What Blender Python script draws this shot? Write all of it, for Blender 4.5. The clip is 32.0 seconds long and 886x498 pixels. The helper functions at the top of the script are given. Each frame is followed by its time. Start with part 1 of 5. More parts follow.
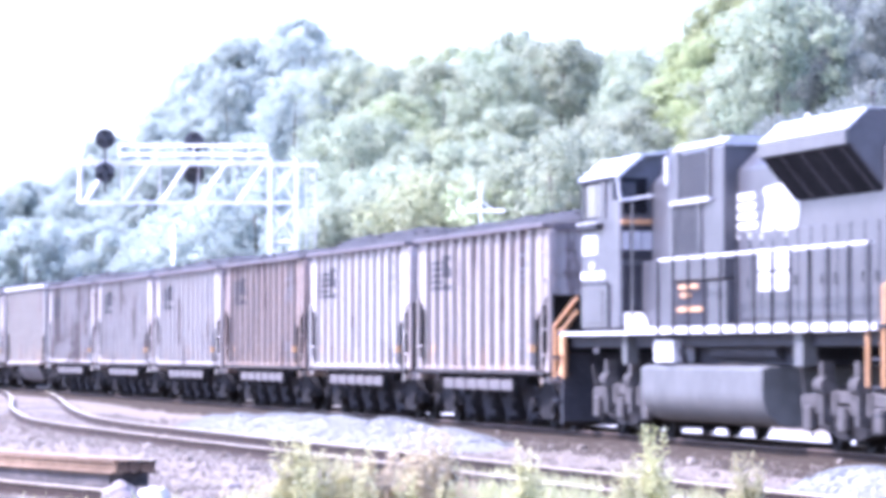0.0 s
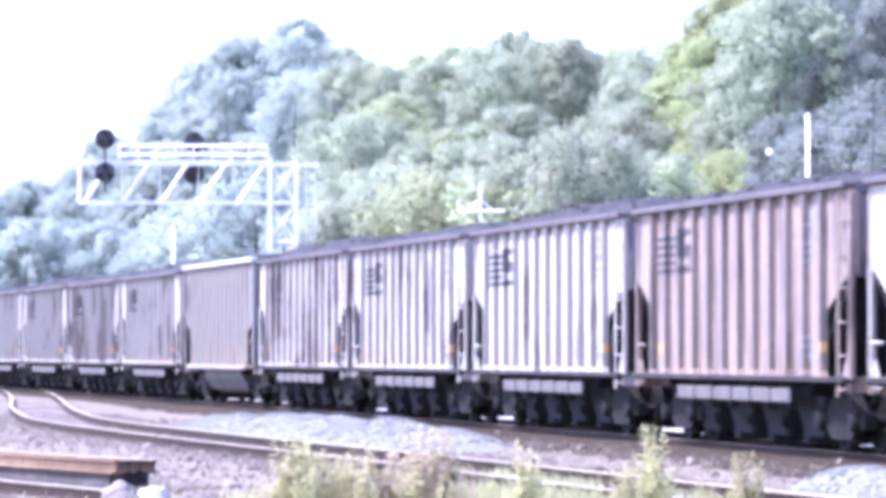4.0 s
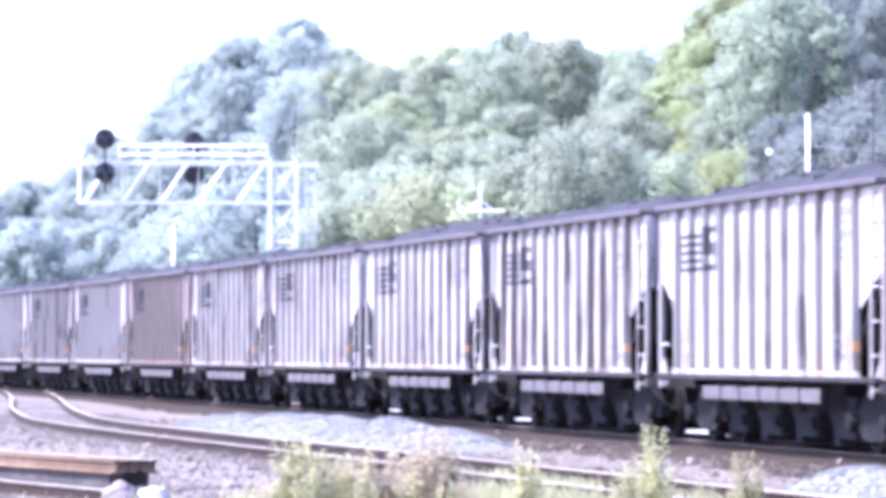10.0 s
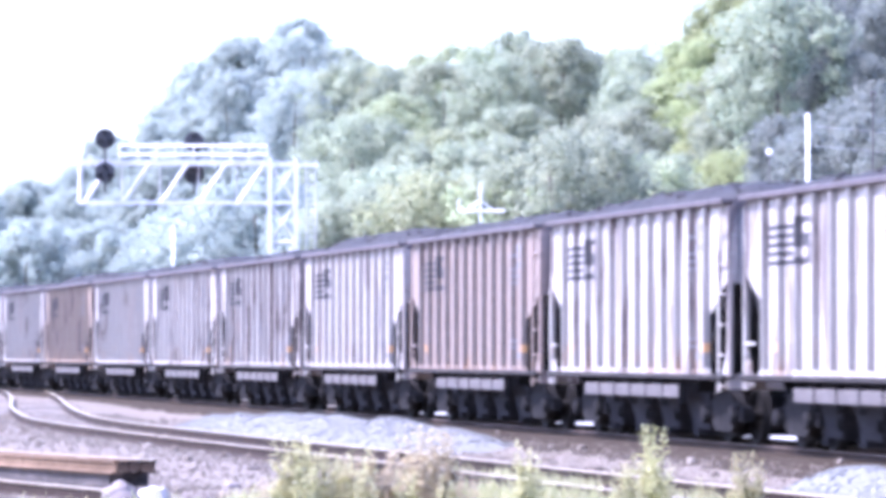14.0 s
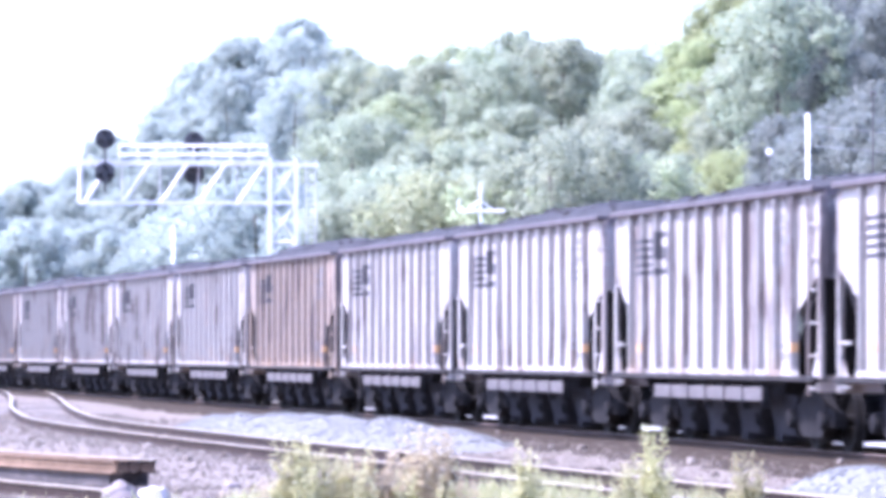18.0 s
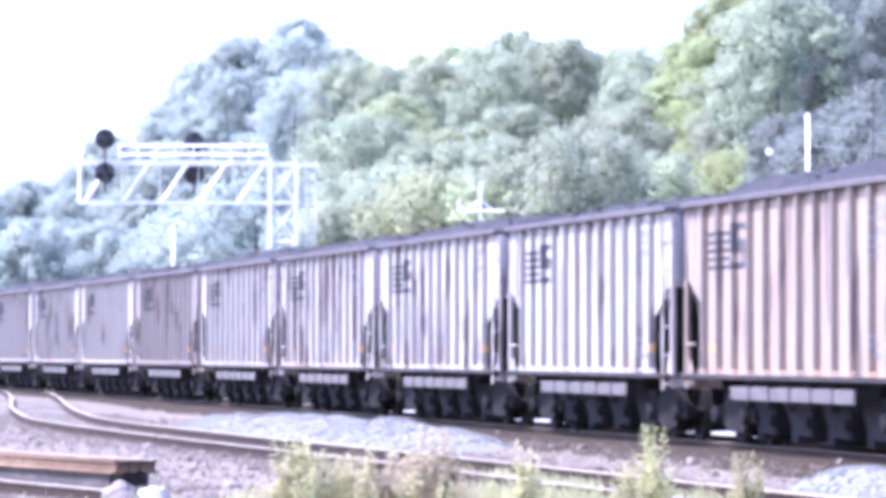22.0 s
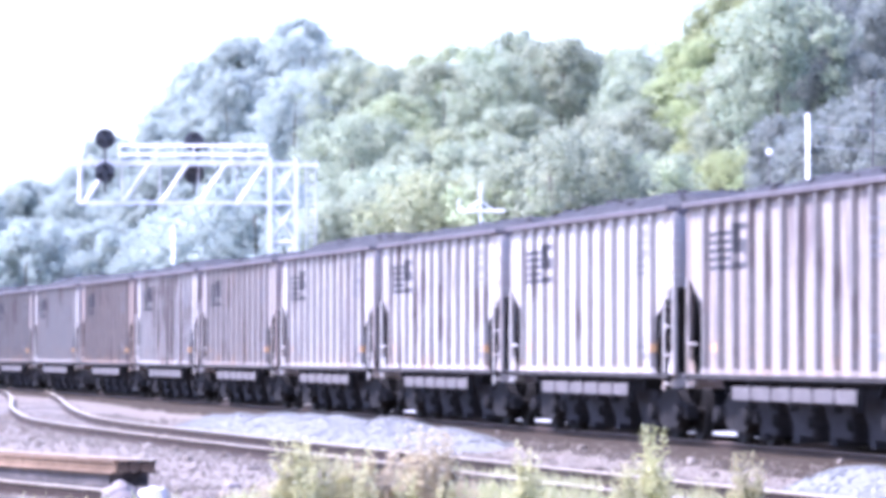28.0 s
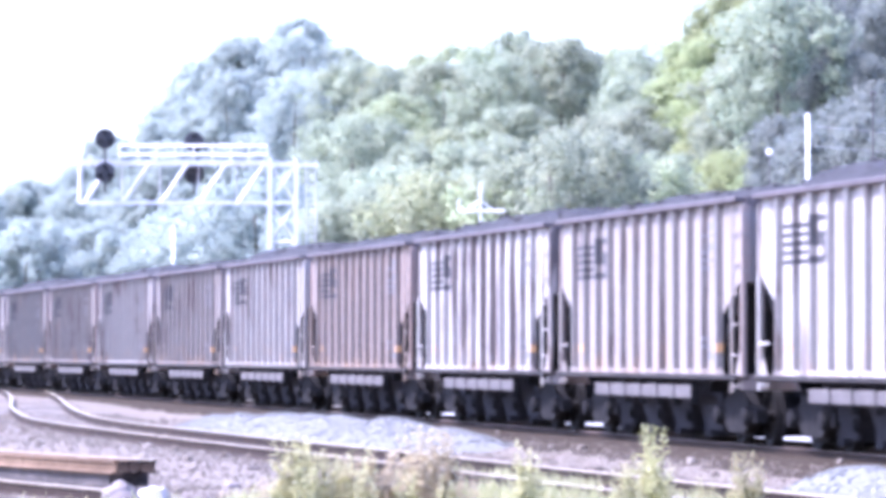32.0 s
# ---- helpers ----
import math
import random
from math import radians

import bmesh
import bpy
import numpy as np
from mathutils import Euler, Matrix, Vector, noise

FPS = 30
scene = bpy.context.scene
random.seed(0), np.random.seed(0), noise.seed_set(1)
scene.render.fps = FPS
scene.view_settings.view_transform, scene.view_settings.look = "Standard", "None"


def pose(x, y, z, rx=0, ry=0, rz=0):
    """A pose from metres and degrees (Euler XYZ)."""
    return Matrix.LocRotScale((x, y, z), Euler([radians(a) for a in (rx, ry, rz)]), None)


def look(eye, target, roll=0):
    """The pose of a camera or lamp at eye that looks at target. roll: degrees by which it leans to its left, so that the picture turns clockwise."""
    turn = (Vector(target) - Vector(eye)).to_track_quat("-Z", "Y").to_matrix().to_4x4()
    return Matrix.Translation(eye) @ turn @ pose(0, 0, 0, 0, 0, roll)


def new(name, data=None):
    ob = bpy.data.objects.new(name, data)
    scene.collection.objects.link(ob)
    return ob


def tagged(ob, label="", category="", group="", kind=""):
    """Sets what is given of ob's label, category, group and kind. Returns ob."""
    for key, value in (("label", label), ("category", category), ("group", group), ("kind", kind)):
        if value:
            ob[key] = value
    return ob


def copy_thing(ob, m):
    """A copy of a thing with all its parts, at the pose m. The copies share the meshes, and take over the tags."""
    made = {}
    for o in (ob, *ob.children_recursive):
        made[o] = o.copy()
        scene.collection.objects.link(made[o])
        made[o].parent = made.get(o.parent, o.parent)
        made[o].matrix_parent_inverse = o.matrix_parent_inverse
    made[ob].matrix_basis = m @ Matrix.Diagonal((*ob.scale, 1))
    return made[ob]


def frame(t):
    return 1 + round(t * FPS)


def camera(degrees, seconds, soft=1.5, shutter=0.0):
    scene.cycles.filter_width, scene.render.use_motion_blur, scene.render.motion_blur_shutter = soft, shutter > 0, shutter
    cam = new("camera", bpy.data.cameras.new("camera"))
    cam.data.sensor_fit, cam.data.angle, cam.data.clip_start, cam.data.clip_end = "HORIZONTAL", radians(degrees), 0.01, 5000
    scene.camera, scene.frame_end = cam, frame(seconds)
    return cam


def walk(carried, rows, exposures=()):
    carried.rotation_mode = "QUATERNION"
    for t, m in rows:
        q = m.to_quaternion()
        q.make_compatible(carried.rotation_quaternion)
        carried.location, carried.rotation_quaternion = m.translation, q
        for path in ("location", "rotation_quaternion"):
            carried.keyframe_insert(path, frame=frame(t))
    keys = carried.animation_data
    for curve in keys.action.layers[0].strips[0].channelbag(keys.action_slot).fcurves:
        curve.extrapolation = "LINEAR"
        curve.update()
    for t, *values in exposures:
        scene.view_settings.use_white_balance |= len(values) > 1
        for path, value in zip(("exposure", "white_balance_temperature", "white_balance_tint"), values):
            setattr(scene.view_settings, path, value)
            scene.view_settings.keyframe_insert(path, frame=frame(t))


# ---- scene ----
# ---- camera: stands still on a tripod beside the yard, long lens ----
EYE_Z = 1.42035
cam = camera(2 * math.degrees(math.atan(784 / 8217.37)), 32.0, soft=5.0, shutter=0.5)
CAM_POSE = look((0, 0, EYE_Z), (0, 1000, EYE_Z + 1000 * 182.609 / 8217.37))
walk(cam, [(0.0, CAM_POSE), (32.0, CAM_POSE)], exposures=[(0.0, 2.54, 5250, 35), (1.5, 2.48, 5250, 35), (6.0, 2.31, 5250, 35), (9.0, 2.39, 5250, 35), (12.0, 2.34, 5250, 35), (28.0, 2.34, 5250, 35), (32.0, 2.37, 5250, 35)])

# ---- world and sun: bright hazy summer day, the sun high on the left ----
SUN_EL, SUN_AZ = radians(54), radians(-100)      # azimuth from +Y, clockwise
world = bpy.data.worlds.new("world")
scene.world = world
world.use_nodes = True
wn = world.node_tree
wn.nodes.clear()
sky = wn.nodes.new("ShaderNodeTexSky")
sky.sky_type = "NISHITA"
sky.sun_disc = False
sky.sun_elevation, sky.sun_rotation = SUN_EL, SUN_AZ
sky.air_density, sky.dust_density, sky.ozone_density = 1.0, 2.0, 1.0
bg = wn.nodes.new("ShaderNodeBackground")
bg.inputs["Strength"].default_value = 0.14
out = wn.nodes.new("ShaderNodeOutputWorld")
wn.links.new(sky.outputs[0], bg.inputs[0])
wn.links.new(bg.outputs[0], out.inputs[0])

sun_data = bpy.data.lights.new("sun", "SUN")
sun_data.energy, sun_data.angle, sun_data.color = 2.7, radians(7), (1.0, 0.94, 0.83)
sun = new("sun", sun_data)
sun_dir = Vector((math.sin(SUN_AZ) * math.cos(SUN_EL), math.cos(SUN_AZ) * math.cos(SUN_EL), math.sin(SUN_EL)))
sun.matrix_world = look((0, 0, 60), Vector((0, 0, 60)) - sun_dir)


# ---- materials ----
def nodes_of(name, rough=0.8, metal=0.0):
    m = bpy.data.materials.new(name)
    m.use_nodes = True
    nt = m.node_tree
    b = nt.nodes["Principled BSDF"]
    b.inputs["Roughness"].default_value = rough
    b.inputs["Metallic"].default_value = metal
    return m, nt, b


def tex_noise(nt, scale, detail=4.0, stretch=(1, 1, 1), coord="Object", rough=0.6, seed=None):
    tc = nt.nodes.new("ShaderNodeTexCoord")
    mp = nt.nodes.new("ShaderNodeMapping")
    mp.inputs["Scale"].default_value = stretch
    nt.links.new(tc.outputs[coord], mp.inputs[0])
    n = nt.nodes.new("ShaderNodeTexNoise")
    n.inputs["Scale"].default_value, n.inputs["Detail"].default_value, n.inputs["Roughness"].default_value = scale, detail, rough
    nt.links.new(mp.outputs[0], n.inputs["Vector"])
    if seed is not None:
        n.noise_dimensions = "4D"
        mul = nt.nodes.new("ShaderNodeMath")
        mul.operation = "MULTIPLY"
        mul.inputs[1].default_value = 57.0
        nt.links.new(seed, mul.inputs[0])
        nt.links.new(mul.outputs[0], n.inputs["W"])
    return n.outputs["Fac"]


def ramp(nt, fac, stops):
    r = nt.nodes.new("ShaderNodeValToRGB")
    e = r.color_ramp.elements
    while len(e) < len(stops):
        e.new(0.5)
    for k, (pos, col) in enumerate(stops):
        e[k].position, e[k].color = pos, (*col, 1) if len(col) == 3 else col
    nt.links.new(fac, r.inputs[0])
    return r.outputs[0]


def mixed(nt, fac, a, b, mode="MIX"):
    m = nt.nodes.new("ShaderNodeMix")
    m.data_type, m.blend_type = "RGBA", mode
    for sock, v in ((m.inputs["Factor"], fac), (m.inputs["A"], a), (m.inputs["B"], b)):
        if isinstance(v, (int, float)):
            sock.default_value = v
        elif isinstance(v, tuple):
            sock.default_value = (*v, 1) if len(v) == 3 else v
        else:
            nt.links.new(v, sock)
    return m.outputs["Result"]


def bump(nt, b, height, strength=0.4, dist=0.02):
    n = nt.nodes.new("ShaderNodeBump")
    n.inputs["Strength"].default_value, n.inputs["Distance"].default_value = strength, dist
    nt.links.new(height, n.inputs["Height"])
    nt.links.new(n.outputs[0], b.inputs["Normal"])


def speckled(name, dark, light, scale, scale2=0.7, rough=0.9, metal=0.0, bumpy=0.4, dist=0.02, coord="Object", stretch=(1, 1, 1), tint=None, gloss=0.5):
    """A surface of two tones with grain at one scale and wear at another."""
    m, nt, b = nodes_of(name, rough, metal)
    b.inputs["Specular IOR Level"].default_value = gloss
    fine = tex_noise(nt, scale, 5, stretch, coord)
    wide = tex_noise(nt, scale2, 3, (1, 1, 1), coord)
    c = ramp(nt, fine, [(0.3, dark), (0.7, light)])
    t = tint or tuple(0.75 * v for v in dark)
    c = mixed(nt, ramp(nt, wide, [(0.42, (0, 0, 0)), (0.72, (0.7, 0.7, 0.7))]), c, t)
    nt.links.new(c, b.inputs["Base Color"])
    bump(nt, b, fine, bumpy, dist)
    return m


def car_paint():
    """Weathered freight-car paint: the colour comes from the object's colour, its alpha seeds the dirt."""
    m, nt, b = nodes_of("car_paint", 0.62)
    info = nt.nodes.new("ShaderNodeObjectInfo")
    seed = info.outputs["Alpha"]
    streak = tex_noise(nt, 1.0, 5, (4.6, 2.0, 0.42), seed=seed)
    blotch = tex_noise(nt, 0.9, 5, (1.6, 1, 0.6), seed=seed)
    fine = tex_noise(nt, 14.0, 3, seed=seed)
    base = mixed(nt, ramp(nt, fine, [(0.3, (0, 0, 0)), (0.8, (0.25, 0.25, 0.25))]), info.outputs["Color"], (0.34, 0.32, 0.31))
    c = mixed(nt, ramp(nt, blotch, [(0.54, (0, 0, 0)), (0.78, (0.6, 0.6, 0.6))]), base, (0.20, 0.145, 0.12))
    wn_ = nt.nodes.new("ShaderNodeTexWhiteNoise")
    wn_.noise_dimensions = "1D"
    nt.links.new(seed, wn_.inputs["W"])
    lift = nt.nodes.new("ShaderNodeMath")
    lift.operation = "MULTIPLY_ADD"
    lift.inputs[1].default_value = 0.08
    nt.links.new(wn_.outputs["Value"], lift.inputs[0])
    nt.links.new(streak, lift.inputs[2])
    streak = lift.outputs[0]
    c = mixed(nt, ramp(nt, streak, [(0.585, (0, 0, 0)), (0.635, (0.9, 0.9, 0.9))]), c, (0.085, 0.066, 0.062))
    # rust creeping up from the sill
    tc = nt.nodes.new("ShaderNodeTexCoord")
    sep = nt.nodes.new("ShaderNodeSeparateXYZ")
    nt.links.new(tc.outputs["Object"], sep.inputs[0])
    low = nt.nodes.new("ShaderNodeMapRange")
    low.inputs["From Min"].default_value, low.inputs["From Max"].default_value = 1.75, 1.05
    nt.links.new(sep.outputs["Z"], low.inputs["Value"])
    mul = nt.nodes.new("ShaderNodeMath")
    mul.operation = "MULTIPLY"
    rustn = ramp(nt, tex_noise(nt, 2.3, 4, (1.5, 1, 0.8), seed=seed), [(0.50, (0, 0, 0)), (0.68, (0.72, 0.72, 0.72))])
    nt.links.new(low.outputs[0], mul.inputs[0])
    nt.links.new(rustn, mul.inputs[1])
    c = mixed(nt, mul.outputs[0], c, (0.27, 0.172, 0.10))
    nt.links.new(c, b.inputs["Base Color"])
    bump(nt, b, fine, 0.15, 0.01)
    return m


PAINT = car_paint()
M_UNDER = speckled("dark_underframe", (0.022, 0.022, 0.026), (0.042, 0.041, 0.045), 9, rough=0.95, gloss=0.1)
# near-black for shade painted in the end openings and under the radiator flare
M_SHADE_BLACK = speckled("shade_black", (0.014, 0.014, 0.016), (0.028, 0.027, 0.028), 9, rough=1.0, gloss=0.0)
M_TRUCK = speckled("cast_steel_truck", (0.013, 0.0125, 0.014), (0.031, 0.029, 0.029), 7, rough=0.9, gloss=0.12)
M_TRUCKGREY = speckled("dusty_truck_casting", (0.035, 0.033, 0.033), (0.115, 0.105, 0.10), 5, 2.5, rough=0.85, gloss=0.25)
M_WHEEL = speckled("wheel_steel", (0.014, 0.013, 0.013), (0.033, 0.030, 0.029), 8, rough=0.75, metal=0.2, gloss=0.15)
M_BAY = speckled("hopper_bay_steel", (0.0707, 0.0626, 0.0602), (0.1198, 0.1068, 0.1044), 6, 1.3, rough=0.75, tint=(0.043, 0.0368, 0.035))
M_COAL = speckled("coal", (0.0122, 0.0113, 0.0113), (0.0418, 0.0383, 0.0383), 9, 0.5, rough=0.75, gloss=0.3, bumpy=0.9, dist=0.06)
M_CHORD = speckled("grimy_chord", (0.060, 0.050, 0.052), (0.105, 0.088, 0.090), 6, 0.6, rough=0.7)
M_SILL = speckled("dark_sill", (0.020, 0.018, 0.018), (0.045, 0.039, 0.037), 5, 1.1, rough=0.8, gloss=0.2)
M_STENCIL = speckled("faded_stencil", (0.1479, 0.1436, 0.1479), (0.2262, 0.2218, 0.2262), 12, rough=0.7)
M_LOGO = speckled("black_lettering", (0.03, 0.03, 0.034), (0.07, 0.067, 0.07), 20, rough=0.6)
M_LOCO = speckled("black_locomotive_paint", (0.040, 0.040, 0.044), (0.068, 0.068, 0.073), 3, 0.5, rough=0.4, bumpy=0.05, tint=(0.082, 0.080, 0.083), gloss=0.35)
M_LOCO_CAB = speckled("cab_black_paint", (0.046, 0.046, 0.052), (0.078, 0.078, 0.085), 4, 0.9, rough=0.4, bumpy=0.05, tint=(0.098, 0.097, 0.100), gloss=0.35)
# pale tone paints sky glare on the roofs; real pale trim shares it
M_LOCO_ROOF = speckled("roof_glare_pale_trim", (0.342, 0.342, 0.351), (0.468, 0.468, 0.477), 5, rough=0.35)
M_LOCO_DARK = speckled("grille_black", (0.022, 0.022, 0.026), (0.044, 0.044, 0.050), 18, rough=0.7, gloss=0.15)
M_LOCO_GREY = speckled("tank_grey", (0.075, 0.076, 0.074), (0.115, 0.115, 0.112), 4, 0.8, rough=0.55, gloss=0.3)
M_WHITE = speckled("white_paint", (0.48, 0.48, 0.49), (0.62, 0.62, 0.62), 6, 1.6, rough=0.5, bumpy=0.1, tint=(0.36, 0.35, 0.34))
M_CREAM = speckled("pale_chord_paint", (0.289, 0.2805, 0.289), (0.391, 0.3825, 0.391), 6, rough=0.6, bumpy=0.1)
M_ORANGE = speckled("orange_rail_paint", (0.42, 0.215, 0.09), (0.54, 0.30, 0.14), 9, rough=0.5)
M_REFLECTOR = speckled("faded_reflector", (0.42, 0.21, 0.06), (0.54, 0.30, 0.11), 12, 1.5, rough=0.5, tint=(0.24, 0.192, 0.16))
M_GLASS_DARK = speckled("cab_glass", (0.006, 0.006, 0.008), (0.012, 0.012, 0.015), 3, rough=0.35, bumpy=0.0, gloss=0.12)
# bluish base stands in for sky reflected in the panes
M_GLASS_SKY = speckled("sky_reflection_glass", (0.03, 0.034, 0.04), (0.06, 0.065, 0.075), 3, rough=0.12, bumpy=0.0, gloss=0.8)
M_GALV = speckled("white_painted_steel", (0.60, 0.60, 0.60), (0.72, 0.72, 0.72), 7, rough=0.5, tint=(0.52, 0.51, 0.50))
M_BLACKMETAL = speckled("signal_black", (0.02, 0.02, 0.024), (0.045, 0.045, 0.05), 12, rough=0.5)
M_RAIL = speckled("rail_rust", (0.022, 0.014, 0.010), (0.050, 0.034, 0.026), 9, rough=0.85, gloss=0.2)
M_RAILHEAD = speckled("rail_head", (0.34, 0.28, 0.185), (0.50, 0.42, 0.29), 4, rough=0.4, metal=0.2)
M_RAILHEAD_DULL = speckled("dull_rail_head", (0.13, 0.10, 0.085), (0.21, 0.165, 0.14), 4, rough=0.6, gloss=0.3)
M_OLDRAIL = speckled("brown_rust", (0.10, 0.065, 0.04), (0.19, 0.13, 0.085), 7, rough=0.85, gloss=0.2)
M_TIE = speckled("creosote_timber", (0.0406, 0.0332, 0.031), (0.1035, 0.0887, 0.0851), 3, 1.2, rough=0.9, stretch=(1, 6, 6))
M_BED = speckled("stained_ballast", (0.025, 0.019, 0.0135), (0.062, 0.049, 0.036), 9, 0.5, rough=0.95, bumpy=0.9, dist=0.06, tint=(0.030, 0.021, 0.014), gloss=0.1)
M_GAP_GRAVEL = speckled("gap_gravel", (0.24, 0.23, 0.22), (0.40, 0.385, 0.37), 8, 0.9, rough=0.95, bumpy=0.8, dist=0.04, tint=(0.34, 0.32, 0.30))
M_ROCK = speckled("pale_rock", (0.288, 0.272, 0.264), (0.448, 0.432, 0.424), 6, 2, rough=0.9, bumpy=0.6, tint=(0.4, 0.376, 0.36))
M_DULLROCK = speckled("dull_rock", (0.15, 0.125, 0.115), (0.28, 0.245, 0.235), 9, 3, rough=0.95, bumpy=0.6)
M_BARK = speckled("bark", (0.07, 0.055, 0.045), (0.17, 0.14, 0.12), 4, 1.0, rough=0.95, stretch=(4, 4, 1))


def stone_mat(name, dark, mid, light):
    """Crushed stone: every stone has its own tone."""
    m, nt, b = nodes_of(name, 0.95)
    g = nt.nodes.new("ShaderNodeNewGeometry")
    fine = tex_noise(nt, 14, 4)
    c = ramp(nt, g.outputs["Random Per Island"], [(0.0, dark), (0.6, mid), (1.0, light)])
    c = mixed(nt, ramp(nt, fine, [(0.4, (0, 0, 0)), (0.7, (0.45, 0.45, 0.45))]), c, dark)
    nt.links.new(c, b.inputs["Base Color"])
    bump(nt, b, fine, 0.6, 0.03)
    return m


M_HEAP = stone_mat("heap_stone", (0.118, 0.121, 0.116), (0.142, 0.145, 0.138), (0.172, 0.175, 0.167))
M_PEBBLE = stone_mat("pebbles", (0.098, 0.080, 0.063), (0.152, 0.127, 0.102), (0.25, 0.22, 0.185))


def ground_mat():
    m, nt, b = nodes_of("yard_ground", 0.95)
    fine = tex_noise(nt, 9.0, 6)
    mid = tex_noise(nt, 1.3, 4)
    wide = tex_noise(nt, 0.22, 3)
    c = ramp(nt, fine, [(0.28, (0.098, 0.078, 0.060)), (0.5, (0.143, 0.118, 0.093)), (0.74, (0.210, 0.182, 0.150))])
    c = mixed(nt, ramp(nt, mid, [(0.5, (0, 0, 0)), (0.75, (0.6, 0.6, 0.6))]), c, (0.13, 0.095, 0.08))
    c = mixed(nt, ramp(nt, wide, [(0.5, (0, 0, 0)), (0.75, (0.5, 0.5, 0.5))]), c, (0.12, 0.115, 0.07))
    nt.links.new(c, b.inputs["Base Color"])
    bump(nt, b, fine, 0.9, 0.06)
    return m


def leaf_mat(name, a, b_, c_, trans=0.35):
    m, nt, b = nodes_of(name, 0.6)
    g = nt.nodes.new("ShaderNodeNewGeometry")
    info = nt.nodes.new("ShaderNodeObjectInfo")
    col = ramp(nt, g.outputs["Random Per Island"], [(0.0, a), (0.55, b_), (1.0, c_)])
    hue = nt.nodes.new("ShaderNodeHueSaturation")
    mr = nt.nodes.new("ShaderNodeMapRange")
    mr.inputs["To Min"].default_value, mr.inputs["To Max"].default_value = 0.487, 0.513
    nt.links.new(info.outputs["Random"], mr.inputs["Value"])
    nt.links.new(mr.outputs[0], hue.inputs["Hue"])
    mv = nt.nodes.new("ShaderNodeMapRange")
    mv.inputs["To Min"].default_value, mv.inputs["To Max"].default_value = 0.93, 1.12
    nt.links.new(info.outputs["Random"], mv.inputs["Value"])
    nt.links.new(mv.outputs[0], hue.inputs["Value"])
    nt.links.new(col, hue.inputs["Color"])
    nt.links.new(hue.outputs[0], b.inputs["Base Color"])
    b.inputs["Specular IOR Level"].default_value = 0.45
    b.inputs["Roughness"].default_value = 0.55
    b.inputs["Sheen Weight"].default_value = 0.3
    b.inputs["Sheen Roughness"].default_value = 0.5
    tr = nt.nodes.new("ShaderNodeBsdfTranslucent")
    nt.links.new(hue.outputs[0], tr.inputs[0])
    mx = nt.nodes.new("ShaderNodeMixShader")
    mx.inputs[0].default_value = trans
    nt.links.new(b.outputs[0], mx.inputs[1])
    nt.links.new(tr.outputs[0], mx.inputs[2])
    nt.links.new(mx.outputs[0], nt.nodes["Material Output"].inputs[0])
    return m


M_GROUND = ground_mat()
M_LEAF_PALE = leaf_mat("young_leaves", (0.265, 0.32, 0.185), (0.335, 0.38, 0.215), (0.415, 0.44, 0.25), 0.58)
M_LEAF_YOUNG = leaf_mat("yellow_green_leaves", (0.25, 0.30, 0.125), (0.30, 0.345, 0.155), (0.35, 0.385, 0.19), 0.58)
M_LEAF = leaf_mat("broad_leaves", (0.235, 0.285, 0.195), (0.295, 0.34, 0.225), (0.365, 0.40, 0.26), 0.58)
# darker leaves: shade low on the right-hand slope put into the colour
M_LEAF_SHADE = leaf_mat("shade_green_leaves", (0.125, 0.15, 0.13), (0.155, 0.18, 0.155), (0.19, 0.213, 0.18), 0.58)
# blue cast of distant haze put into the leaf colour
M_LEAF_HAZE = leaf_mat("haze_blue_leaves", (0.275, 0.335, 0.30), (0.32, 0.38, 0.335), (0.365, 0.425, 0.375), 0.58)
M_WEED = leaf_mat("weed_leaves", (0.34, 0.335, 0.15), (0.44, 0.43, 0.22), (0.53, 0.505, 0.30), 0.45)
M_DRY = leaf_mat("dry_weed_leaves", (0.36, 0.30, 0.19), (0.45, 0.38, 0.25), (0.52, 0.45, 0.32), 0.4)
M_HILL = speckled("forest_floor", (0.045, 0.060, 0.035), (0.085, 0.105, 0.065), 0.8, 0.1, rough=0.95, tint=(0.05, 0.06, 0.04))


